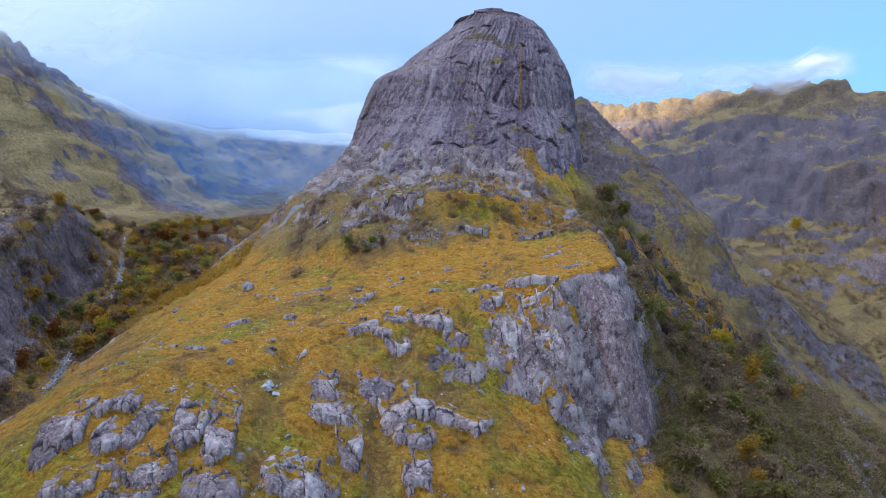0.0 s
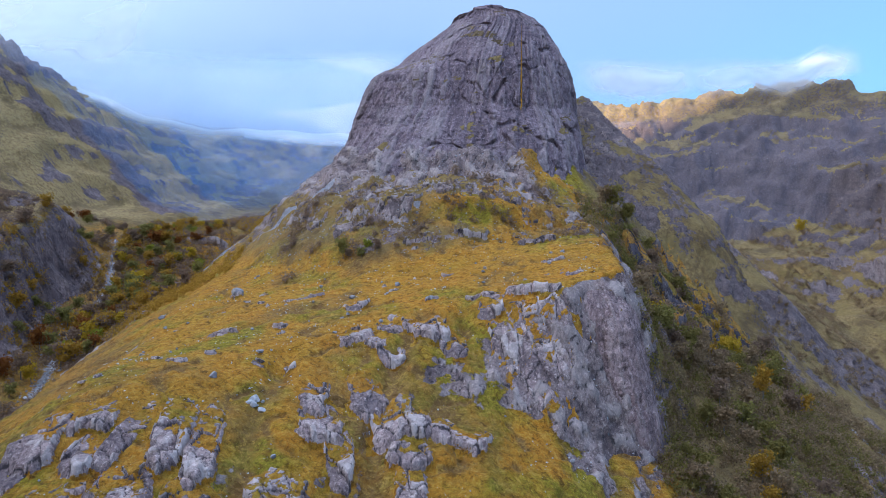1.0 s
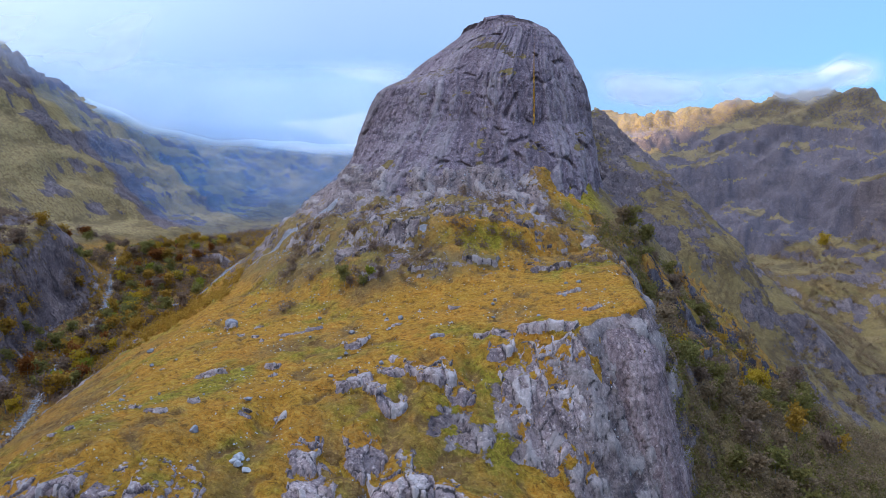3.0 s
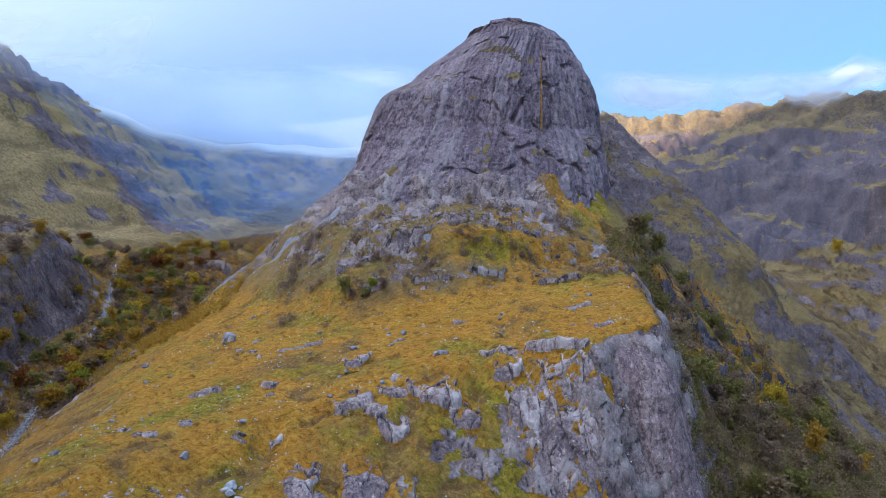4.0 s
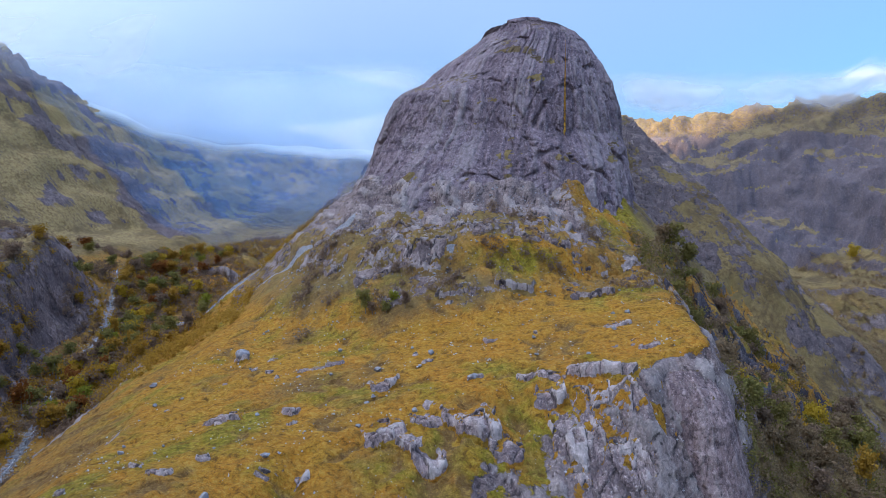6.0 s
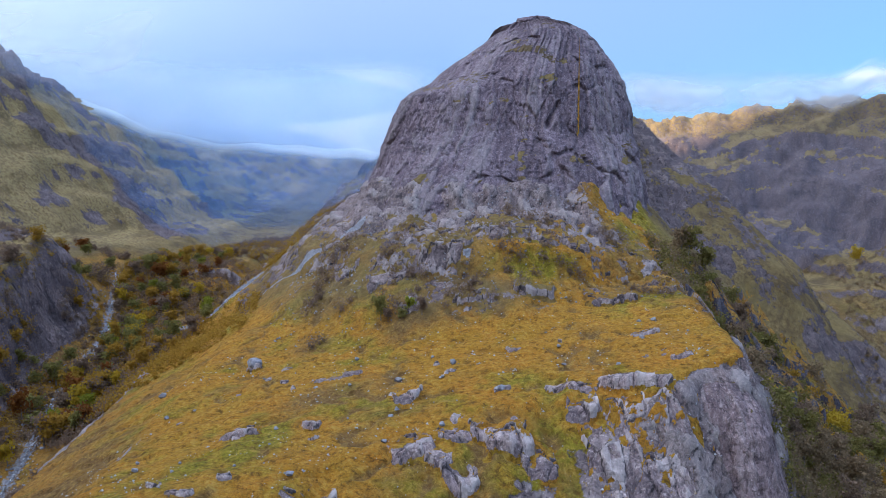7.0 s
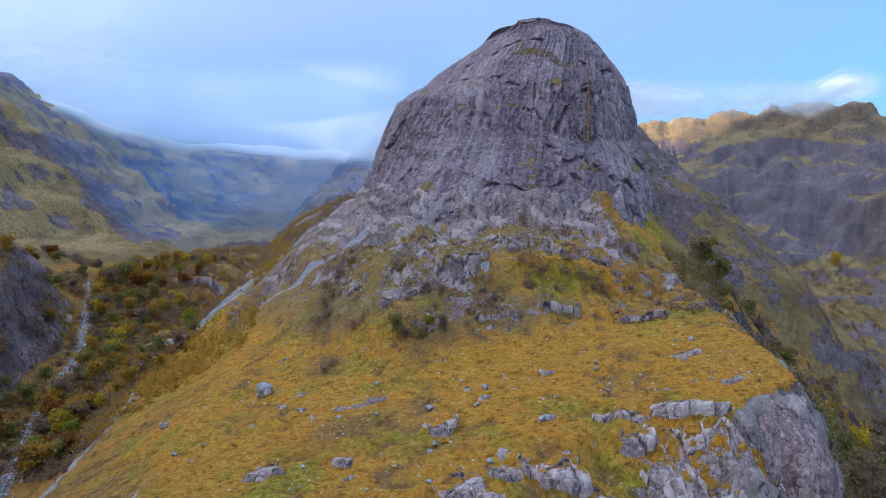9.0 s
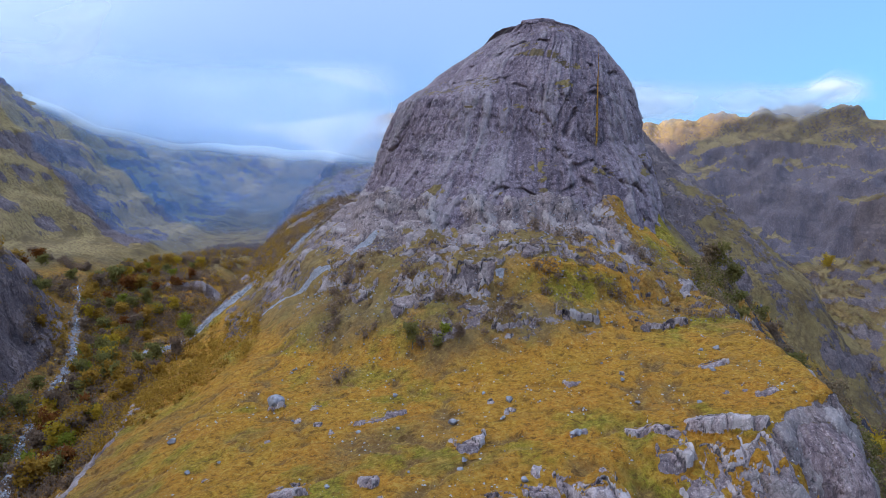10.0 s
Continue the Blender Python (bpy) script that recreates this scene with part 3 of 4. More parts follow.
# dark broken crags on the mountainsides
band = fbm(X * 0.55, Y * 0.8, Z * 1.6, 70, 4)
left_side = smooth(-25, -60, stream_d) * smooth(420, 480, Y)
runs = fbm(X * 0.3 + 0.12 * Y, Y * 0.32, Z * 1.5, 60, 5, 0.62)
rock = np.maximum(rock * (1 - 0.75 * left_side), left_side * smooth(0.04, 0.22, 0.55 * band + 0.75 * runs + 0.10 * smooth(180, 300, Z)))
back_rock = smooth(-260, -150, X) * smooth(330, 230, X) * smooth(600, 680, Y) * smooth(2400, 1900, Y)
rock = np.maximum(rock, back_rock * np.clip(0.66 + 1.3 * fbm(X, Y, Z, 28, 4), 0, 1))
crag_wood = smooth(-12, -24, stream_d) * smooth(-95, -70, stream_d) * smooth(430, 500, Y) * smooth(720, 640, Y)
rock = np.maximum(rock, crag_wood * np.clip(0.55 + 1.1 * fbm(X, Y, Z, 30, 3), 0, 1))
right_side = smooth(250, 330, X) * smooth(870, 930, Y)
rock = np.maximum(rock * (1 - 0.25 * right_side), right_side * smooth(0.55, 0.85, steepness + 1.4 * band))
rock = rock * (1 - 0.55 * right_side * smooth(262, 290, Z))
right_flank = smooth(102, 120, X) * smooth(640, 560, Y) * smooth(330, 200, X)
rock = np.where(right_flank > 0, rock * (1 - right_flank) + right_flank * smooth(0.05, 0.32, fbm(X, Y, Z, 40, 4) + 0.25 * smooth(175, 110, X) * smooth(60, 110, Z)), rock)


def spot(x, y, rx, ry):
    q = ((X - x) / rx) ** 2 + ((Y - y) / ry) ** 2
    return np.exp(-q ** 2)


shelf = spot(20, 452, 46, 13) + spot(80, 432, 22, 10) + spot(98, 520, 44, 32) + 0.6 * spot(135, 545, 40, 30) + spot(55, 430, 40, 9) + 0.7 * spot(-60, 440, 22, 10)
west_apron = apron * smooth(-30, -75, X) * smooth(18, 40, foot)
rock = np.clip(rock - 0.9 * shelf * apron - west_apron * (0.42 + 0.9 * fbm(X, Y, Z, 24, 3)), 0, 1)
ramps = spot(35, 318, 26, 26) * smooth(-0.05, 0.2, fbm(X + 0.8 * Y, Y * 0.35 - X * 0.3, 2.0, 20, 3))
rock = np.clip(rock * (1 - 0.9 * ramps), 0, 1)
gully = sum(np.exp(-(along(X, Y, g)[0] / 6.0) ** 2) for g in GULLIES)
green = np.clip(0.20 + 1.0 * fbm(X, Y, 1.0, 45, 3) + 0.45 * fbm(X, Y, 7.0, 14, 3) + 0.35 * shelf + 0.3 * gully + 0.35 * smooth(300, 230, Y) + 0.5 * spot(-100, 318, 16, 22) + 0.5 * spot(10, 285, 22, 20), 0, 1)
tan_side = np.maximum(np.maximum(left_side, right_side), 0.8 * smooth(740, 860, Y) * smooth(-40, -130, X))
green = np.clip(green * (1 - 0.5 * tan_side) + 0.22 * left_side + 0.10 * right_side + 0.35 * smooth(230, 330, X) - 0.35 * spot(10, 385, 90, 30) + 0.3 * right_flank, 0, 1)
russet = np.clip(0.02 + 0.8 * smooth(0.82, 0.95, ridged(X, Y * 1.6, 2.0, 34, 2, 0.4)) + 1.2 * fbm(X, Y, 8.0, 35, 3) + 0.45 * apron + 0.4 * spot(-55, 418, 60, 14) + 0.5 * right_flank - 0.5 * shelf + 0.35 * spot(-10, 270, 40, 40) + 0.55 * np.clip(gully, 0, 1), 0, 1)
woods = np.clip(smooth(95, 40, np.abs(stream_d)) * smooth(250, 330, Y) * smooth(900, 760, Y), 0, 1)
russet = np.clip(russet + 0.5 * back_rock + 0.5 * woods + 0.50 * tan_side + 0.55 * smooth(260, 340, X) * smooth(520, 640, Y) + 0.7 * smooth(125, 160, X) * smooth(880, 800, Y) * smooth(620, 560, X), 0, 1)
scree = np.maximum(near_line(X, Y, SCREE_RUN, 20), near_line(X, Y, SCREE_RIB, 2.8))
scree = np.maximum(scree, near_line(X, Y, RIGHT_WASH, 5.0))
scree = np.maximum(scree, 0.9 * near_line(X, Y, [(-30, 470, 0), (-24, 460, 0), (-16, 455, 0)], 4.5))
scree = np.maximum(scree, 0.9 * spot(75, 542, 16, 8))
scree = np.maximum(scree, smooth(7, 2, np.abs(stream_d)) * smooth(760, 640, Y) * 0.6)
upper_flank = smooth(118, 155, X) * smooth(860, 800, Y) * smooth(500, 570, Y) * smooth(330, 280, X)
rock = np.maximum(rock, upper_flank * np.clip(0.22 + 1.3 * fbm(X, Y, Z * 0.6, 22, 4, 0.6), 0, 1))
rock = rock * (1 - scree) * (1 - 0.9 * np.clip(gully, 0, 1))

ribs = ridged(X, Y, Z * 0.35, 13, 4, 0.55) - 0.62
blocks = ridged(X, Y, Z, 5.0, 2, 0.5) - 0.6
tuft = fbm(X, Y, 0.0, 4.2, 2, 0.6) + 1.2 * fbm(X, Y, 5.0, 11, 2, 0.5) - 1.6 * smooth(0.84, 0.96, ridged(X, Y * 1.6, 2.0, 34, 2, 0.4))
big_ribs = ridged(X, Y, Z * 0.12, 48, 5, 0.6) - 0.62
lvl, joint = blocks_of((X + 0.35 * Y) / 7.0 + 0.5 * perlin(X / 9, Y / 9, 1.0), (Z * 1.2 + 0.35 * Y) / 9.0, 2)
chisel = (lvl - 0.5) * 2.4 - 1.5 * smooth(0.12, 0.0, joint)
push = rock * (chisel * (1 - far) + ribs * (4.0 + 8 * far) + blocks * (1.6 - 1.2 * apron) + apron * (ridged(X, Y * 0.3, Z * 0.12, 8, 3, 0.55) - 0.6) * 4.5 + far * (big_ribs * 13 + 9 * (ridged(X, Y, Z * 0.25, 22, 3, 0.6) - 0.62)) + crag_wood * (big_ribs * 9 + blocks * 3)) + (1 - rock) * tuft * 0.9
P = P + N * push[..., None]
cover = np.stack([rock, green, russet, scree], axis=-1)
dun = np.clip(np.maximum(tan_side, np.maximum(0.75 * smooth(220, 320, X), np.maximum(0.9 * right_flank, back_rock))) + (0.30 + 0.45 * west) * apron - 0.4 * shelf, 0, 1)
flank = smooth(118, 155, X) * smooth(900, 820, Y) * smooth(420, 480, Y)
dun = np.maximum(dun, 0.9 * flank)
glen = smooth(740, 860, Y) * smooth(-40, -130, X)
# Paler grass and rock along the right mountain's crest paint in low sunlight.
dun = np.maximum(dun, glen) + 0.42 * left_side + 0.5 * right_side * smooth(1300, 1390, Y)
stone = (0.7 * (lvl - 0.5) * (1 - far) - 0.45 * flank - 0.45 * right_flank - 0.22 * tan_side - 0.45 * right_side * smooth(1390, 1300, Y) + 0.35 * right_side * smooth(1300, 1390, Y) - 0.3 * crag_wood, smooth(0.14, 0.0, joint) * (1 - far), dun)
cx, cy = (X[:-1, :-1] + X[1:, 1:]) / 2, (Y[:-1, :-1] + Y[1:, 1:]) / 2
sd, _ = along(cx, cy, STREAM)
in_left = (sd < -30) & (cy > 420)
in_right = (cx > 250) & (cy > 880)
in_far = (cy > 2300)
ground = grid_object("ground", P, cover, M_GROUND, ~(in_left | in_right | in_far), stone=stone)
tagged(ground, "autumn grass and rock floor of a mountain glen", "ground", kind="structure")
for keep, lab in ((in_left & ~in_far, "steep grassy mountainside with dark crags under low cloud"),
                  (in_right & ~in_far & ~in_left, "broad craggy mountain with grass ledges, partly sunlit, sunlight also painted on its crest"),
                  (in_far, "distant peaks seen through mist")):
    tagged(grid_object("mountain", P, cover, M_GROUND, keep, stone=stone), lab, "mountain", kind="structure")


def gz(x, y):
    """Height of the ground at one place."""
    return float(ground_height(np.array([[float(x)]]), np.array([[float(y)]]))[0, 0])


# ---- rock masses ----
def rock_mass(name, label, levels, rows, cols, wild, centre_back=0.55, power=2.7, skew=None, cap=12, mat=None, veins=1.0, joints=1.0):
    """A buttress built from outlines at several heights (z, left, right, front, back), cracked and ribbed."""
    tz, tl, tr, tf, tb = (np.array(v, float) for v in zip(*levels))
    arc = np.concatenate([[0], np.cumsum(np.hypot(np.diff(tz), np.diff(tf)))])
    lv = np.interp(np.linspace(0, arc[-1], rows), arc, tz)
    TH, LV = np.meshgrid(np.linspace(0, 2 * np.pi, cols, endpoint=False), lv)
    L, R, F, B = (np.interp(LV, tz, t) for t in (tl, tr, tf, tb))
    mx, my = 0.5 * (L + R), F * (1 - centre_back) + B * centre_back
    c, s = np.cos(TH), np.sin(TH)
    rad = (np.abs(c / ((R - L) / 2)) ** power + np.abs(s / np.where(s < 0, my - F, B - my)) ** power) ** (-1 / power)
    P = np.stack([mx + rad * c, my + rad * s, LV], axis=-1)
    if skew:   # the left shoulder runs back
        P[..., 1] += skew[2] * smooth(skew[0], skew[1], LV) * np.maximum(mx - P[..., 0], 0)
    mid = P[-1].mean(axis=0)
    P = np.concatenate([P, mid + (P[-1] - mid) * np.linspace(1, 0, cap)[1:, None, None]], axis=0)
    x, y, z = P[..., 0], P[..., 1], P[..., 2]
    TH_all = np.concatenate([TH, TH[-1:].repeat(cap - 1, axis=0)], axis=0)
    out = np.stack([x - mid[0], y - mid[1], 0 * z], axis=-1)
    out /= np.maximum(np.linalg.norm(out, axis=2), 1e-6)[..., None]
    size = wild
    low = fbm(x, y, z * 0.5, 70 * size, 2) * 7 * size
    rib = (ridged(x, y, z * 0.14, 17 * size, 4, 0.55) - 0.62) * 1.5 * size
    chim = -smooth(0.88, 0.97, ridged(x, y, z * 0.06, 34 * size, 2, 0.4)) * 4.0 * size
    shift = 6 * perlin(x / 40, y / 40, 0.7)
    bed = fbm(x * 0.2, y * 0.2, z + shift, 13 * size, 3, 0.6) * 1.1 * size
    turn = TH_all / size ** 0.5
    lv0, joint0 = blocks_of(turn * 7 + 0.25 * perlin(x / 30, y / 30, z / 40), (z + 5 * shift + 14 * np.sin(2 * TH_all)) / (80 * size), 8)
    lvl, joint = blocks_of(turn * 17 + 0.22 * perlin(x / 12, y / 12, z / 25), (z + 4 * shift) / (44 * size), 3)
    lv2, joint2 = blocks_of(turn * 46 + 0.3 * perlin(x / 6, y / 6, z / 12), (z + 3 * shift) / (15 * size), 5)
    lv3, joint3 = blocks_of(turn * 120 + 0.3 * perlin(x / 3, y / 3, z / 6), (z + 3 * shift) / (4.5 * size), 9)
    blk = ((lv0 - 0.5) * 2.4 * smooth(tz[-1] - 4 * size, tz[-1] - 40 * size, z) - 1.4 * smooth(0.05, 0.0, joint0) + (lvl - 0.5) * 1.7 - 0.9 * smooth(0.07, 0.0, joint)
           + joints * ((lv2 - 0.5) * 1.5 - 0.7 * smooth(0.10, 0.0, joint2) + (lv3 - 0.5) * 0.7 - 0.3 * smooth(0.15, 0.0, joint3))) * size
    keep = 0.25 + 0.75 * smooth(tz[-1] + 0.5, tz[-1] - 24 * size, z)
    P = P + out * ((low + rib + chim) * keep + blk + bed)[..., None]
    P[..., 2] += fbm(x, y, 0, 16 * size, 3) * 2.2 * size * smooth(tz[-1] - 24 * size, tz[-1] - 8 * size, z)
    N = normals_of(P)
    if (N[rows // 2] * out[rows // 2]).sum() < 0:
        N = -N
    level = N[..., 2]
    level = sum(np.roll(level, k, axis=1) for k in range(-4, 5)) / 9
    up = level + 0.22 * fbm(P[..., 0], P[..., 1], P[..., 2], 18 * size, 3)
    ledge = smooth(0.20, 0.34, fbm(x + 0.5 * z, y, z * 2.0 - 0.6 * x, 42 * size, 4)) * smooth(0.38, 0.62, up)
    rock = 1 - np.maximum(0.50 * smooth(0.66, 0.95, up), 0.75 * ledge) * smooth(-0.8, -0.1, chim / size) * smooth(0.03, 0.08, joint0)
    cover = np.stack([rock, 0.55 + 0 * rock, 0.95 + 0 * rock, 0 * rock], axis=-1)
    stone = (veins * (0.5 * (lv0 - 0.5) + 0.4 * (lvl - 0.5) + 0.5 * (lv2 - 0.5) + 0.35 * (lv3 - 0.5)), np.maximum(smooth(0.05, 0.0, joint0), veins) * np.maximum(smooth(0.12, 0.0, joint), 0.8 * smooth(0.12, 0.0, joint2)), 0.95)
    return tagged(grid_object(name, P, cover, mat, wrap=True, stone=stone), label, "cliff"), N


tower, _ = rock_mass("rock_tower", "tall domed rock tower of cracked grey-purple cliffs",
                     [(110, -150, 150, 470, 830), (150, -120, 138, 496, 815), (180, -97, 130, 514, 800), (200, -87, 129, 531, 790), (212, -83, 129, 544, 785), (222, -79, 128, 555, 780),
                      (244, -71, 127, 566, 770), (256, -66, 124, 573, 765), (268, -57, 121, 582, 762), (285, -38, 114, 596, 760), (298, -18, 108, 612, 752), (308, -3, 101, 626, 745),
                      (316, 8, 89, 637, 735), (321, 13, 74, 645, 700), (323, 28, 60, 652, 680)], 380, 900, 1.0, skew=(252, 275, 0.6), mat=M_TOWER, veins=0.5)
bm = bmesh.new()
bmesh.ops.create_icosphere(bm, subdivisions=4, radius=1)
for v in bm.verts:
    k = 1 + 0.35 * noise.noise(v.co * 1.6) + 0.18 * noise.noise(v.co * 4.0)
    v.co = Vector((47 + v.co.x * 17 * k, 664 + v.co.y * 15 * k, 320 + 8.5 * max(min(v.co.z, 0.8), -1.0) * k))
me = bpy.data.meshes.new("summit_block")
bm.to_mesh(me)
bm.free()
me.materials.append(M_TOWER)
at = me.attributes.new("cover", "FLOAT_COLOR", "POINT")
at.data.foreach_set("color", [1.0, 0.5, 0.9, 0.0] * len(me.vertices))
summit = new("summit_block", me)
summit.parent = tower
buttress, _ = rock_mass("rock_buttress", "bulging grey rock buttress below a grass shelf",
                        [(5, 62, 120, 296, 450), (30, 62, 117, 301, 445), (50, 62, 114, 306, 440), (72, 60, 108, 313, 435), (90, 60, 104, 320, 430),
                         (101, 61, 99, 327, 425), (107, 64, 94, 334, 415), (110, 70, 88, 344, 400)], 170, 460, 0.7, 0.5, 2.6, mat=M_BUTTRESS, veins=0.45, joints=0.35)


def flake(x, y, z, w, d, h, lean, seed):
    """A tall detached slab standing against the buttress."""
    bm = bmesh.new()
    bmesh.ops.create_cube(bm, size=1.0)
    bmesh.ops.subdivide_edges(bm, edges=bm.edges[:], cuts=7, use_grid_fill=True)
    for v in bm.verts:
        taper = 1 - 0.35 * max(v.co.z, 0)
        p = Vector((v.co.x * w * taper, v.co.y * d * taper, v.co.z * h))
        k = noise.noise(p * 0.22 + Vector((seed, 0, 0))) * 0.9 + noise.noise(p * 0.7 + Vector((0, seed, 0))) * 0.4
        v.co = pose(x, y, z, lean, 0, 12 * math.sin(seed)) @ (p + p.normalized() * k)
    me = bpy.data.meshes.new("rock_flake")
    bm.to_mesh(me)
    bm.free()
    me.polygons.foreach_set("use_smooth", [True] * len(me.polygons))
    at = me.attributes.new("cover", "FLOAT_COLOR", "POINT")
    at.data.foreach_set("color", [1.0, 0.5, 0.5, 0.0] * len(me.vertices))
    me.materials.append(M_OUTCROP)
    ob = new("rock_flake", me)
    ob.parent = buttress
    return tagged(ob, "tall pale flake of rock")


for row in ((57, 333, 95, 5, 4, 22, 8, 1.1), (51, 331, 92, 4.5, 4, 18, 10, 2.7), (45, 330, 93, 4, 4, 15, 10, 4.4), (62, 330, 88, 5, 4, 20, 6, 5.9)):
    flake(*row)


# ---- outcrops: cracked slabs that break through the turf ----
def outcrop(x, y, w, l, h, turn=0.0, seed=0.0, label="pale grey rock outcrop breaking through the turf", turf=(0.28, 0.2), jag=0.42, grassy=0.0, dun=0.0):
    """A slab w across and l down the slope, h proud, turned by degrees."""
    nu, nv = int(max(18, w / 0.42)), int(max(18, l / 0.42))
    u, v = np.meshgrid(np.linspace(-1.25, 1.25, nu), np.linspace(-1.25, 1.25, nv))
    ca, sa = math.cos(radians(turn)), math.sin(radians(turn))
    px, py = u * w / 2, v * l / 2
    wx, wy = x + ca * px - sa * py, y + sa * px + ca * py
    base = ground_height(wx, wy)
    warp = 0.28 * fbm(wx + seed, wy, 0, 11.0, 4, 0.6)
    lvl, joint = blocks_of(px / 8.5 + warp + seed + 0.4 * py / 8, py / 10.0 + warp - 0.3 * px / 9, 4)
    lv2, joint2 = blocks_of(px / 3.2 + warp + 0.3 * py / 4, py / 4.4 + seed - 0.25 * px / 4, 6)
    f = (np.abs(u) ** 3 + np.abs(v) ** 3) ** (1 / 3) + warp * (2 - jag) + jag * (0.34 * (lvl - 0.5) + 0.10 * (lv2 - 0.5))
    proud = smooth(1.02, 0.80, f)
    top = h * (0.10 + 0.90 * smooth(1.0, -0.75, v)) * (0.8 + 0.5 * fbm(wx, wy + seed, 0, 12, 2))
    cut = (lvl - 0.5) * 2.0 - 0.8 * smooth(0.10, 0.0, joint) + (lv2 - 0.5) * 0.8 - 0.3 * smooth(0.12, 0.0, joint2)
    z = base - 1.2 + proud * (top + 1.2 + cut * smooth(1.1, 0.3, v)) + 0.25 * fbm(wx, wy, seed, 2.0, 2)
    wy = wy - proud * cut * 0.6
    P = np.stack([wx, wy, z], axis=-1)
    N = normals_of(P)
    rock = np.clip(proud * 1.6 - 0.2 - 1.2 * smooth(0.62, 0.86, N[..., 2] + grassy + 0.8 * fbm(wx, wy, seed, 7, 3)) * smooth(-0.3, 0.5, v + 1.2 * fbm(wx, wy, seed + 4, 9, 2) + 0.25 + 2 * grassy), 0, 1)
    cover = np.stack([rock, turf[0] + 0 * rock, turf[1] + 0 * rock, 0 * rock], axis=-1)
    keep = (f[:-1, :-1] < 1.25)
    stone = (0.5 * (lvl - 0.5) + 0.6 * (lv2 - 0.5), np.maximum(smooth(0.14, 0.0, joint), 0.7 * smooth(0.14, 0.0, joint2)), dun + 0 * rock)
    ob = grid_object("rock_outcrop", P, cover, M_OUTCROP, keep, stone=stone)
    return tagged(ob, label, "rock", group="outcrops on the spur")


def outcrops(rows, label):
    for i, (x, y, w, l, h, turn) in enumerate(rows):
        outcrop(x, y, 1.2 * w, 1.2 * l, 0.85 * h, turn, 11.7 * i, label, grassy=0.07)


outcrops([(-139, 236, 15, 30, 6, -10), (-124, 245, 14, 15, 5, 0), (-121, 229, 13, 14, 5, -8), (-110, 240, 8, 27, 5, -14), (-95, 241, 13, 30, 6, 4), (-83, 240, 10, 34, 6, 8)],
         "ribbed pale grey crag on the spur's grassy brow")
outcrops([(-103, 219, 16, 19, 5, 0), (-127, 211, 17, 15, 5, 0), (-105, 207, 15, 14, 5, 0), (-79, 217, 20, 20, 6, 0), (-53, 226, 24, 24, 6, 10), (-118, 219, 6, 5, 2, 0)],
         "low weathered grey rock slab among ochre grass")
outcrops([(-51, 273, 10, 20, 5, 6), (-46, 260, 17, 17, 5, 18), (-37, 249, 10, 22, 5.5, 12), (-30, 280, 14, 20, 5, 24), (-17, 269, 22, 19, 5.5, 20), (-12, 257, 16, 17, 5.5, 0), (8, 267, 22, 13, 5, -6), (-10, 242, 11, 22, 5, 0)],
         "tilted rock rib beside a grassy gully")
outcrops([(-40, 313, 14, 12, 3.5, 20), (-29, 309, 9, 9, 3.5, 0), (-22, 303, 14, 11, 5, -6), (-24, 320, 11, 8, 3.5, 0), (-4, 318, 17, 13, 5.5, 8), (6, 311, 11, 11, 4.5, 0), (-13, 322, 10, 8, 3.5, 0)],
         "blocky grey crag below the shelf's rim")
outcrops([(50, 313, 22, 36, 3.0, -8), (32, 318, 16, 26, 2.8, 10), (25, 331, 12, 14, 3.5, 0), (42, 303, 18, 24, 2.6, 6), (44, 336, 26, 10, 5, -14), (22, 340, 18, 7, 3.5, -30)],
         "fractured pinkish-grey slabs of the spur's cliff")
outcrops([(-106, 334, 13, 12, 4, 0), (-80, 336, 8, 14, 3.5, 8), (-43, 350, 13, 13, 3, 20), (-80, 378, 12, 7, 2.5, 0), (63, 379, 11, 6, 2, 10), (70, 352, 10, 6, 2, 10), (-5, 344, 8, 4, 1.5, 20), (-110, 283, 9, 5, 2, 0), (-122, 402, 8, 6, 4, 0), (-70, 381, 8, 6, 2.5, 0)],
         "small rounded rock outcrop on the grass shelf")


def apron_crags(rows, label, mat=M_APRON):
    for i, (x, y, w, l, h, turn) in enumerate(rows):
        ob = outcrop(x, y, w, l, 0.7 * h if mat is M_APRON else h, turn, 5.3 * i + 71, label, (0.35, 0.45), 0.35, 0.42 if x > 55 else 0.30 if x > 15 else 0.24, 0.75 if x < 25 else 0.2)
        ob.data.materials[0] = mat
        ob["group"] = "crags on the tower's apron"


apron_crags([(60, 431, 34, 18, 6.5, 3), (20, 434, 26, 16, 5.5, -6), (-14, 431, 20, 15, 5, 4), (-46, 436, 20, 18, 4.5, 0), (88, 436, 16, 14, 4, 14)], "dark undercut ledge at the back of the grass shelf")
apron_crags([(-62, 460, 26, 26, 3.8, 10), (-28, 470, 34, 38, 5.2, -4), (6, 480, 36, 34, 5.2, 2), (42, 476, 34, 36, 4.5, -6), (76, 470, 30, 42, 3.9, -24), (-88, 480, 16, 24, 3.0, 20), (97, 455, 24, 36, 3.9, -35), (-54, 490, 36, 30, 3.2, 12), (-104, 514, 12, 34, 3.4, 25), (-138, 548, 9, 36, 5.5, 18), (112, 490, 22, 38, 3.2, -40)],
            "shattered grey crag with heather on the tower's apron")
apron_crags([(100, 405, 10, 34, 5, -14), (108, 428, 12, 26, 6, -20)], "grey crag at the rim of the grass shelf")
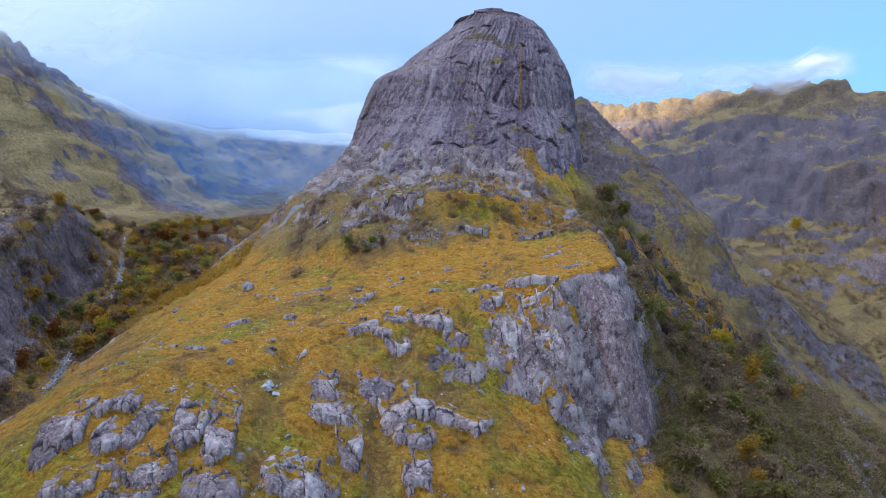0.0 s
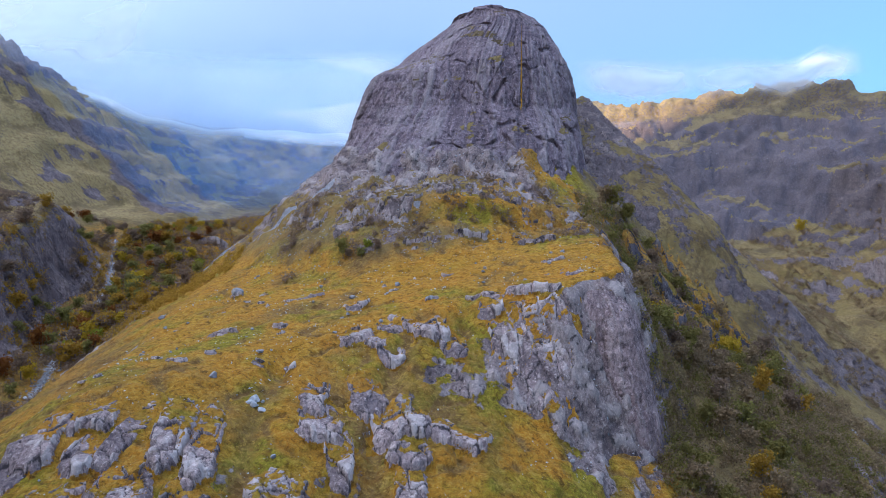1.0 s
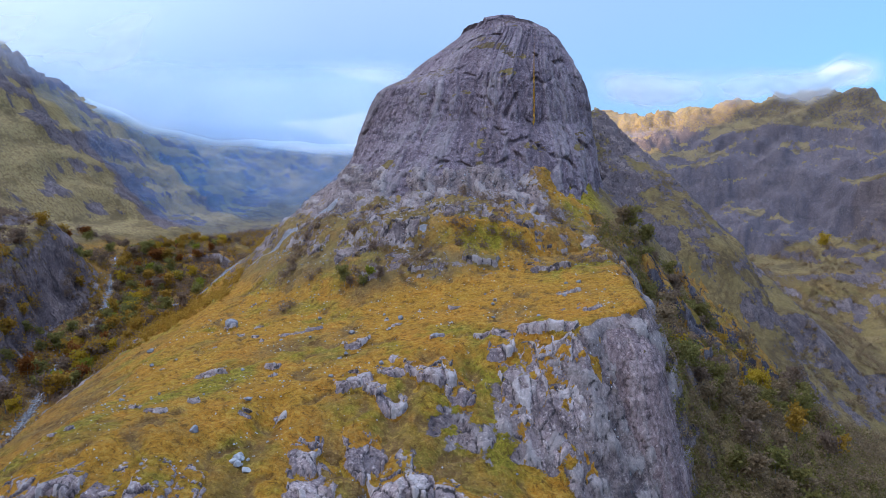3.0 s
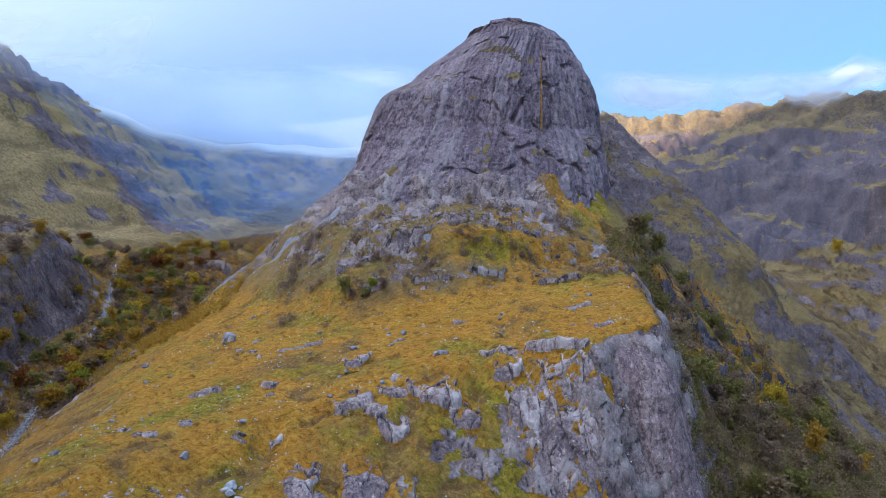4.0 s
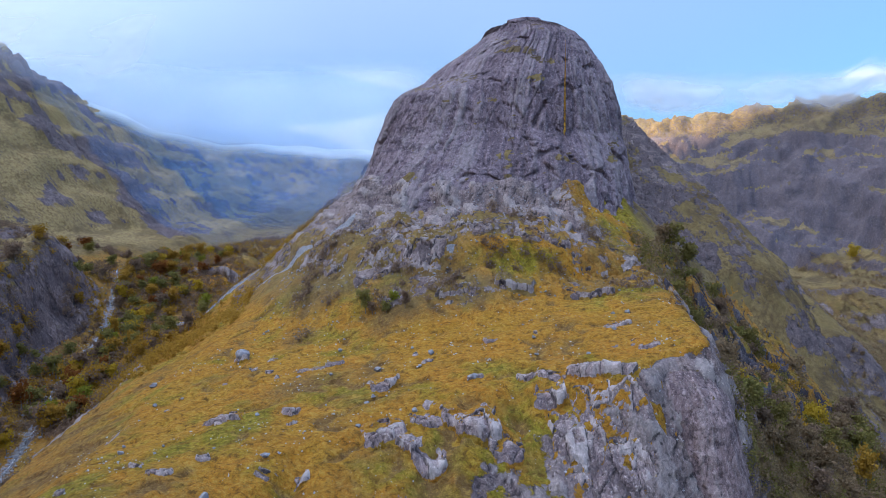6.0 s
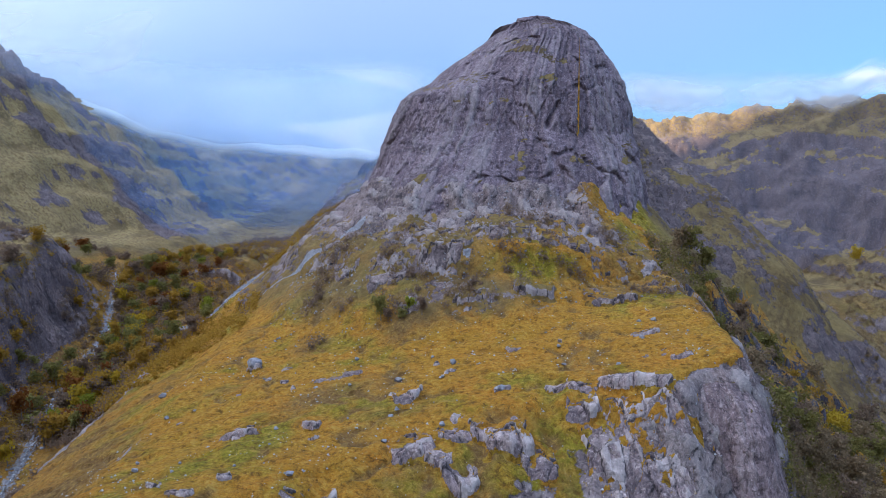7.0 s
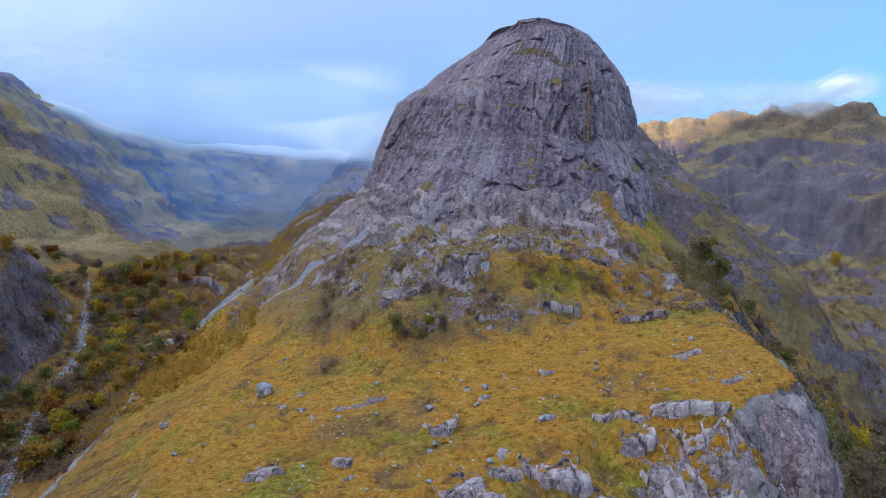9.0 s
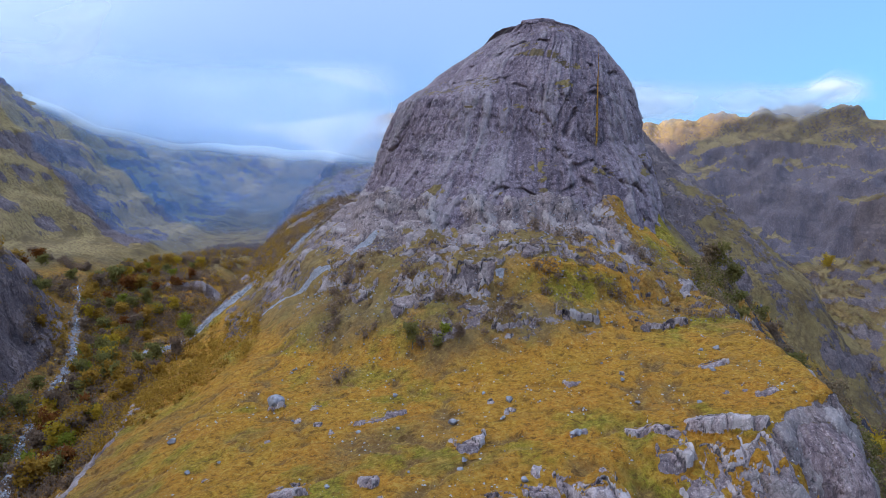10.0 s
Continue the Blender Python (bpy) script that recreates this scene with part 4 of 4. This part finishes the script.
apron_crags([(146, 432, 40, 44, 17, -30), (178, 470, 46, 44, 18, -38), (214, 512, 44, 44, 16, -40), (150, 486, 34, 40, 14, -30), (118, 462, 18, 40, 9, -24), (186, 528, 34, 40, 12, -30)], "dark crag on the wooded flank", M_DARK_CRAG)


_spots = random.Random(31)
for i in range(26):
    x, y = _spots.uniform(-150, 88), _spots.uniform(262, 408)
    outcrop(x, y, _spots.uniform(2.5, 8), _spots.uniform(3, 8), _spots.uniform(0.5, 1.3), _spots.uniform(-30, 30), 3.3 * i, "low lichened rock showing through the hill grass")


# ---- boulders ----
def boulder_mesh(seed, mat, rough=0.32):
    bm = bmesh.new()
    bmesh.ops.create_icosphere(bm, subdivisions=3, radius=0.5)
    rr = random.Random(seed)
    planes = [(Vector((rr.gauss(0, 1), rr.gauss(0, 1), rr.gauss(0, 0.8))).normalized(), rr.uniform(0.26, 0.42)) for i in range(11)]
    for v in bm.verts:
        p = v.co * 2
        k = 1 + rough * noise.noise(p * 1.1 + Vector((seed, 0, 0))) + 0.15 * noise.noise(p * 2.7 + Vector((0, seed, 0)))
        q = v.co * k
        for nrm, dist in planes:
            over = q.dot(nrm) - dist
            if over > 0:
                q = q - nrm * over
        v.co = Vector((q.x, q.y * 0.85, max(q.z * 0.78, -0.28)))
    me = bpy.data.meshes.new("boulder")
    bm.to_mesh(me)
    bm.free()
    me.materials.append(mat)
    return me


BOULDERS = [boulder_mesh(3.1 * i, M_STONE) for i in range(8)]
PALE = [boulder_mesh(40 + 3.1 * i, M_PALE) for i in range(4)]
rnd = random.Random(11)


def put_boulder(x, y, size, meshes=BOULDERS, label="grey boulder lying in the grass", group="boulders on the spur"):
    ob = new("boulder", rnd.choice(meshes))
    ob.matrix_basis = pose(x, y, gz(x, y) + 0.12 * size, rnd.uniform(-12, 12), rnd.uniform(-12, 12), rnd.uniform(0, 360)) @ Matrix.Diagonal((size * rnd.uniform(0.9, 1.3), size, size * rnd.uniform(0.8, 1.1), 1))
    return tagged(ob, label, "boulder", group)


for x, y, size in ((-123, 405, 9.5), (-79, 297, 3.2), (-91, 272, 4.5), (-164, 394, 5), (-24, 376, 4.5), (-28, 322, 3), (-5, 343, 4.5), (-240, 462, 9), (60, 374, 3.5), (-48, 366, 4)):
    put_boulder(x, y, size, label="large weathered grey boulder on the grass shelf")
for i in range(9):
    put_boulder(-71 + rnd.uniform(-3.5, 3.5), 265 + rnd.uniform(-3, 3), rnd.uniform(1.8, 4.0), PALE, "whitish fallen block in a grassy gully", "white blocks")
for i in range(130):
    x, y = rnd.uniform(-150, 85), rnd.uniform(225, 415)
    put_boulder(x, y, 0.7 + 2.6 * rnd.random() ** 3)
for i in range(90):   # blocks in the burn
    t = rnd.random()
    y = 330 + 330 * t
    x = np.interp(y, [p[1] for p in STREAM], [p[0] for p in STREAM]) + rnd.gauss(0, 5)
    put_boulder(x, y, rnd.uniform(1.0, 3.6), PALE if rnd.random() < 0.3 else BOULDERS, "washed grey boulder in the stony burn", "boulders in the burn")


def scatter_stones(name, label, spots, lo, hi, mat, seed):
    """Loose stones too many to count, as one mesh."""
    r = np.random.RandomState(seed)
    n = len(spots)
    base = np.array([(1, 0, 0), (-0.5, 0.85, 0), (-0.5, -0.85, 0), (0.1, 0.1, 0.8), (0, 0, -0.5)])
    tri = np.array([(0, 1, 3), (1, 2, 3), (2, 0, 3), (1, 0, 4), (2, 1, 4), (0, 2, 4)])
    xs, ys = spots[:, 0], spots[:, 1]
    zs = ground_height(xs[None], ys[None])[0]
    size = lo + (hi - lo) * r.rand(n) ** 3
    ang = r.rand(n) * 6.283
    b = base[None] * size[:, None, None] * (0.7 + 0.6 * r.rand(n, 5, 1))
    V = np.stack([b[..., 0] * np.cos(ang)[:, None] - b[..., 1] * np.sin(ang)[:, None] + xs[:, None],
                  b[..., 0] * np.sin(ang)[:, None] + b[..., 1] * np.cos(ang)[:, None] + ys[:, None], b[..., 2] + zs[:, None] + 0.1], axis=-1)
    F = (tri[None] + 5 * np.arange(n)[:, None, None]).reshape(-1, 3)
    me = fast_mesh(name, V.reshape(-1, 3), F)
    me.materials.append(mat)
    return tagged(new(name, me), label, "stones", kind="stuff")


r = np.random.RandomState(5)
t = r.rand(2600)
sx = np.interp(t, [0, 0.25, 0.5, 0.7, 0.85, 1], [-108, -136, -162, -194, -216, -240]) + r.normal(size=2600) * 6
sy = np.interp(t, [0, 0.25, 0.5, 0.7, 0.85, 1], [722, 688, 657, 640, 620, 602]) + r.normal(size=2600) * 6
scatter_stones("scree", "loose grey scree stones down the tower's flank", np.stack([sx, sy], 1), 0.3, 1.6, M_STONE, 1)
pts = np.stack([r.uniform(-170, 95, 5000), r.uniform(215, 425, 5000)], 1)
pts = pts[fbm(pts[:, 0], pts[:, 1], 0.0, 30, 2) > 0.02]
scatter_stones("loose_stones", "small pale stones strewn over the hill grass", pts, 0.15, 0.7, M_PALE, 2)
pts = np.stack([r.uniform(-130, 120, 2500), r.uniform(425, 520, 2500)], 1)
scatter_stones("loose_stones", "pale rubble lodged on the tower's broken apron", pts, 0.2, 1.1, M_STONE, 3)
ts = r.rand(2500)
ys = 330 + 392 * ts
pts = np.stack([np.interp(ys, [p[1] for p in STREAM], [p[0] for p in STREAM]) + r.normal(size=2500) * 5, ys + r.normal(size=2500) * 3], 1)
scatter_stones("burn_stones", "washed pale stones along the burn's bed", pts[:1500], 0.3, 1.3, M_STONE, 4)


# ---- the burn ----
def ribbon(name, pts, width, lift, mat, seed):
    sx, sy = [], []
    d = [0]
    for a, b in zip(pts, pts[1:]):
        d.append(d[-1] + math.dist(a[:2], b[:2]))
    s = np.arange(0, d[-1], 2.0)
    x = np.interp(s, d, [p[0] for p in pts]) + (5 * perlin(s / 18, seed, 0.1) + 7 * perlin(s / 55, seed, 3.1) if d[-1] > 60 else 0)
    y = np.interp(s, d, [p[1] for p in pts])
    tx, ty = np.gradient(x), np.gradient(y)
    k = np.hypot(tx, ty)
    w = width * (1 + 2.0 * np.abs(perlin(s / 17, seed, 4.0)))
    off = np.linspace(-1, 1, 7)[None]
    px, py = x[:, None] + off * (w * ty / k)[:, None], y[:, None] - off * (w * tx / k)[:, None]
    z = ground_height(px, py)
    z = np.minimum(z, z[:, 3:4] + 0.6) + lift + 0.35 * perlin(px / 2.0, py / 2.0, 1.0)
    P = np.stack([px, py, z], axis=-1)
    return grid_object(name, P, np.zeros((*z.shape, 4)), mat)


tagged(ribbon("burn", [(p[0], p[1]) for p in STREAM[1:5]], 0.4, 0.35, M_WATER, 2.2), "white tumbling mountain burn between boulders", "stream", kind="structure")
tagged(ribbon("footpath", [(-226, 330), (-212, 372), (-209, 398), (-215, 425), (-221, 452), (-214, 482)], 0.3, 0.3, M_STONE, 5.1), "narrow trodden footpath of pale grit", "path", kind="structure")
tagged(ribbon("waterfall", [(77, 306), (76.5, 303), (76, 300), (75.5, 297)], 0.3, 0.8, M_WATER, 8.2), "thin white waterfall at the buttress foot", "waterfall", kind="structure")


# ---- trees ----
def tree_parts(seed, height, spread, leaves, lean=0.0):
    """Trunk with limbs, and a crown of many small leaf clumps."""
    r = random.Random(seed)
    bm = bmesh.new()

    def limb(a, b, ra, rb):
        q = (b - a).to_track_quat("Z", "Y")
        ring = []
        for p, rad in ((a, ra), (b, rb)):
            ring.append([bm.verts.new(p + q @ Vector((rad * math.cos(k * 1.2566), rad * math.sin(k * 1.2566), 0))) for k in range(5)])
        for k in range(5):
            bm.faces.new((ring[0][k], ring[0][(k + 1) % 5], ring[1][(k + 1) % 5], ring[1][k]))

    tips = []
    p = Vector((0, 0, -0.6))
    rad = height * 0.030
    for i in range(4):
        q = p + Vector((r.uniform(-0.25, 0.25) + lean, r.uniform(-0.25, 0.25), height * 0.24))
        limb(p, q, rad, rad * 0.72)
        rad *= 0.72
        for k in range(3 if i else 0):
            a = r.uniform(0, 6.28)
            e = q + Vector((math.cos(a) * spread * r.uniform(0.45, 0.9), math.sin(a) * spread * r.uniform(0.45, 0.9), height * r.uniform(0.06, 0.22)))
            limb(q, e, rad * 0.6, rad * 0.2)
            tips += [e, (q + e) / 2]
        p = q
    tips.append(p)
    trunk = bpy.data.meshes.new("trunk")
    bm.to_mesh(trunk)
    bm.free()
    bm = bmesh.new()
    for i in range(leaves):
        c = r.choice(tips) + Vector((r.gauss(0, 1), r.gauss(0, 1), r.gauss(0, 0.8))) * spread * 0.30
        s = r.uniform(0.25, 0.65)
        m = Euler((r.uniform(0, 6), r.uniform(0, 6), r.uniform(0, 6))).to_matrix()
        vs = [bm.verts.new(c + m @ Vector((s * ax * r.uniform(0.7, 1.2), s * ay * r.uniform(0.7, 1.2), 0.12 * ax * ay))) for ax, ay in ((-1, -1), (1, -1), (1, 1), (-1, 1))]
        bm.faces.new(vs)
    crown = bpy.data.meshes.new("crown")
    bm.to_mesh(crown)
    bm.free()
    trunk.materials.append(M_BARK)
    return trunk, crown


TREES = [tree_parts(i, h, sp, n) for i, (h, sp, n) in enumerate(((12, 4.4, 520), (10, 4.0, 460), (8.5, 3.8, 420), (13, 4.6, 560), (7, 3.4, 360)))]
LOOK = {"umber": ("bare dark brown birch in the shade of crags", "birch"), "moss": ("mossy olive birch in thin leaf on a steep slope", "birch"),
        "brown": ("leafless brown birch with purplish twigs", "birch"), "olive": ("olive-green birch thinning in autumn", "birch"), "ochre": ("ochre autumn birch with thinning leaves", "birch"),
        "gold": ("bright yellow autumn birch", "birch"), "lime": ("yellow-green leafy tree among bare birches", "tree"), "rust": ("rust-orange autumn rowan in thin leaf", "rowan")}
CROWNS = {}


def put_tree(x, y, look_of, scale, group):
    k = rnd.randrange(len(TREES))
    trunk_me, crown_me = TREES[k]
    if (k, look_of) not in CROWNS:
        CROWNS[k, look_of] = crown_me.copy()
        CROWNS[k, look_of].materials.append(M_LEAF[look_of])
    base = new("birch_tree" if LOOK[look_of][1] == "birch" else "tree")
    base.matrix_basis = pose(x, y, gz(x, y) - 0.3, rnd.uniform(-5, 5), rnd.uniform(-5, 5), rnd.uniform(0, 360)) @ Matrix.Diagonal((scale * rnd.uniform(0.85, 1.3), scale * rnd.uniform(0.85, 1.3), scale, 1))
    for nm, me in (("trunk", trunk_me), ("crown", CROWNS[k, look_of])):
        new(nm, me).parent = base
    return tagged(base, LOOK[look_of][0], LOOK[look_of][1], group)


def pick(weights):
    return rnd.choices(list(weights), list(weights.values()))[0]


def stream_x(y):
    return float(np.interp(y, [p[1] for p in STREAM], [p[0] for p in STREAM]))


for i in range(185):   # the burn's sunny bank
    y = rnd.uniform(440, 860)
    d = rnd.uniform(6, 20 + 70 * float(smooth(440, 560, np.array(y))) * rnd.random() + 12)
    if abs(along(np.array([stream_x(y) + d]), np.array([y]), SCREE_RUN)[0][0]) < 24:
        continue
    put_tree(stream_x(y) + d, y, pick({"ochre": 5, "olive": 4, "brown": 3, "gold": 1.6, "rust": 1.2, "lime": 0.8}), rnd.uniform(0.75, 1.25), "trees by the burn")
for i in range(50):   # the shaded bank
    y = rnd.uniform(300, 780)
    put_tree(stream_x(y) - rnd.uniform(5, 62), y, pick({"brown": 6, "olive": 5, "ochre": 1.6, "rust": 0.5, "gold": 0.3}), rnd.uniform(0.75, 1.2), "trees by the burn")
for i in range(105):   # the flank east of the buttress
    y = rnd.uniform(285, 560)
    x = 106 + 10 * rnd.random() + (0.35 * (y - 280) + 70) * rnd.random() ** 1.2
    if fbm(np.array([x]), np.array([y]), 0.0, 40, 2)[0] < -0.28 or y > 520:
        continue
    put_tree(x, y, pick({"brown": 3, "umber": 4, "moss": 5, "olive": 3, "ochre": 1.5, "gold": 0.35}), rnd.uniform(0.8, 1.35), "trees on the steep flank")
for i in range(75):   # the dark wood under the shelf's east rim
    y = rnd.uniform(375, 500)
    x = 112 + 0.25 * (y - 375) + rnd.uniform(0, 62)
    put_tree(x, y, pick({"umber": 5, "brown": 4, "moss": 3, "ochre": 0.5}), rnd.uniform(0.7, 1.15), "trees on the steep flank")
for x, y in ((198, 458), (206, 463), (186, 440)):
    put_tree(x, y, "gold", 1.2, "trees on the steep flank")
put_tree(535, 985, "gold", 1.5, "trees on the steep flank")
for x, y, look_of in ((-50, 424, "olive"), (-46, 428, "lime"), (-58, 426, "brown"), (-40, 424, "brown"), (-62, 428, "olive"), (-296, 606, "lime"), (-291, 598, "olive"), (-280, 602, "lime")):
    put_tree(x, y, look_of, rnd.uniform(0.6, 0.9), "bushes under the tower")


def scrub(name, label, places, look_of, seed):
    """Low birch scrub and dead bracken that nobody could count, as one mesh."""
    rr = np.random.RandomState(seed)
    n = len(places)
    per = 56
    z = ground_height(places[None, :, 0], places[None, :, 1])[0]
    size = rr.uniform(1.2, 4.6, n)
    c = np.stack([places[:, 0], places[:, 1], z], 1)[:, None] + rr.normal(size=(n, per, 3)) * np.array([0.45, 0.45, 0.5]) * size[:, None, None]
    c[..., 2] += size[:, None] * 0.6
    a = rr.normal(size=(n, per, 3))
    b = np.cross(a, rr.normal(size=(n, per, 3)))
    a *= 0.36 / np.linalg.norm(a, axis=2)[..., None]
    b *= 0.36 / np.linalg.norm(b, axis=2)[..., None]
    V = np.stack([c - a - b, c + a - b, c + a + b, c - a + b], axis=2).reshape(-1, 3)
    q = np.arange(len(V)).reshape(-1, 4)
    me = fast_mesh(name, V, q)
    me.materials.append(M_LEAF[look_of])
    return tagged(new(name, me), label, "scrub", kind="stuff")


def strewn(n, x0, x1, y0, y1, size, cut, seed):
    rr = np.random.RandomState(seed)
    p = np.stack([rr.uniform(x0, x1, n), rr.uniform(y0, y1, n)], 1)
    p = p[np.abs(along(p[:, 0], p[:, 1], SCREE_RUN)[0]) > 22]
    p = p[np.abs(along(p[:, 0], p[:, 1], STREAM)[0]) > 4]
    p = p[(p[:, 0] < 95) | (p[:, 1] < 505 + 30 * fbm(p[:, 0], p[:, 1], 0.0, 30, 2))]
    return p[fbm(p[:, 0], p[:, 1], float(seed), size, 3) > cut]


def far_scrub(n):
    rr = np.random.RandomState(61)
    p = np.stack([rr.uniform(260, 720, n), rr.uniform(520, 1010, n)], 1)
    return p[fbm(p[:, 0], p[:, 1], 5.0, 60, 3) > 0.0]


scrub("scrub", "brown leafless birch scrub on a steep flank", strewn(5200, 100, 320, 230, 680, 40, -0.12, 21), "umber", 1)
scrub("scrub", "bare brown birchwood on a steep lower flank", strewn(3000, 140, 345, 240, 540, 45, -0.30, 27), "umber", 7)
scrub("scrub", "olive birchwood on a steep lower flank", strewn(2000, 140, 335, 240, 520, 45, -0.10, 28), "moss", 8)
scrub("scrub", "olive scrub on a steep flank", strewn(3600, 100, 260, 230, 560, 40, 0.0, 22), "moss", 2)
scrub("scrub", "brown scrub under the dark crags by the burn", strewn(4600, -420, -220, 280, 780, 50, -0.12, 23), "brown", 3)
scrub("scrub", "ochre scrub along the burn", strewn(3600, -350, -150, 440, 1000, 40, -0.10, 24), "ochre", 4)
scrub("scrub", "brown bracken and scrub above the scree", strewn(2600, -330, -120, 640, 1100, 40, -0.10, 34), "brown", 14)
scrub("scrub", "thin brown scrub on the slope below the shoulder", far_scrub(4200), "umber", 44)
scrub("scrub", "heather and dwarf scrub on the apron ledges", strewn(700, -110, 110, 415, 500, 22, 0.12, 25), "brown", 5)


# ---- mist and haze sheets ----
def mist_haze_sheet(label, y, under, top, lean, mat, seed, fade=0.3):
    """An upright sheet that shows cloud, or distance haze by its tint; under: places (x, z) along its lower edge."""
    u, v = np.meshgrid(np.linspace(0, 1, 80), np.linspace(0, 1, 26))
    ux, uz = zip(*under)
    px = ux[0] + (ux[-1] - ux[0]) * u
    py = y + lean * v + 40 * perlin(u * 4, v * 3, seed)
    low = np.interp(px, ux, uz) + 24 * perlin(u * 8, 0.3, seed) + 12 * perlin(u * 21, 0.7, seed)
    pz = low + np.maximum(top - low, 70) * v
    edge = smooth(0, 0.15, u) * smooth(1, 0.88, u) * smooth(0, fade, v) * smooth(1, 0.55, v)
    ob = grid_object("mist_haze_sheet", np.stack([px, py, pz], axis=-1), np.stack([edge, u, v, 0 * u], axis=-1), mat)
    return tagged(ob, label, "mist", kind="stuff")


mist_haze_sheet("thin cloud brushing the mountainside's crest", 860, [(-1000, 410), (-600, 312), (-500, 292), (-380, 290)], 470, 200, M_WISP, 3.3, 0.3)
mist_haze_sheet("white cloud clinging to the mountainside's crest", 1330, [(-1500, 570), (-947, 402), (-773, 326), (-600, 264), (-425, 244), (-228, 222), (-20, 214)], 500, 380, M_MIST, 1.3, 0.14)
mist_haze_sheet("low white cloud filling the head of the corrie", 2300, [(-1700, 610), (-1005, 362), (-713, 304), (-383, 266), (0, 255), (500, 265)], 470, 380, M_MIST, 8.9, 0.14)
mist_haze_sheet("cloud blowing off the sunlit ridge", 1200, [(230, 312), (370, 298), (500, 306), (610, 318), (760, 345)], 392, 60, M_WISP, 6.3)
mist_haze_sheet("cloud blowing off the sunlit ridge", 1150, [(230, 306), (370, 296), (500, 304), (600, 312), (740, 340)], 384, 60, M_WISP, 16.3)
# Blue-tinted sheets stand in for the air's haze before the far slopes.
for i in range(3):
    mist_haze_sheet("blue-tinted sheet imitating haze over the corrie", 1000 + 330 * i, [(-1300 - 120 * i, 20), (60, 20)], 480 + 24 * i, 60, M_HAZE, 4.1 + 1.7 * i)
mist_haze_sheet("faint blue-tinted sheet imitating haze before the craggy mountain", 980, [(120, -160), (1400, -160)], 460, 50, M_THIN, 9.1)
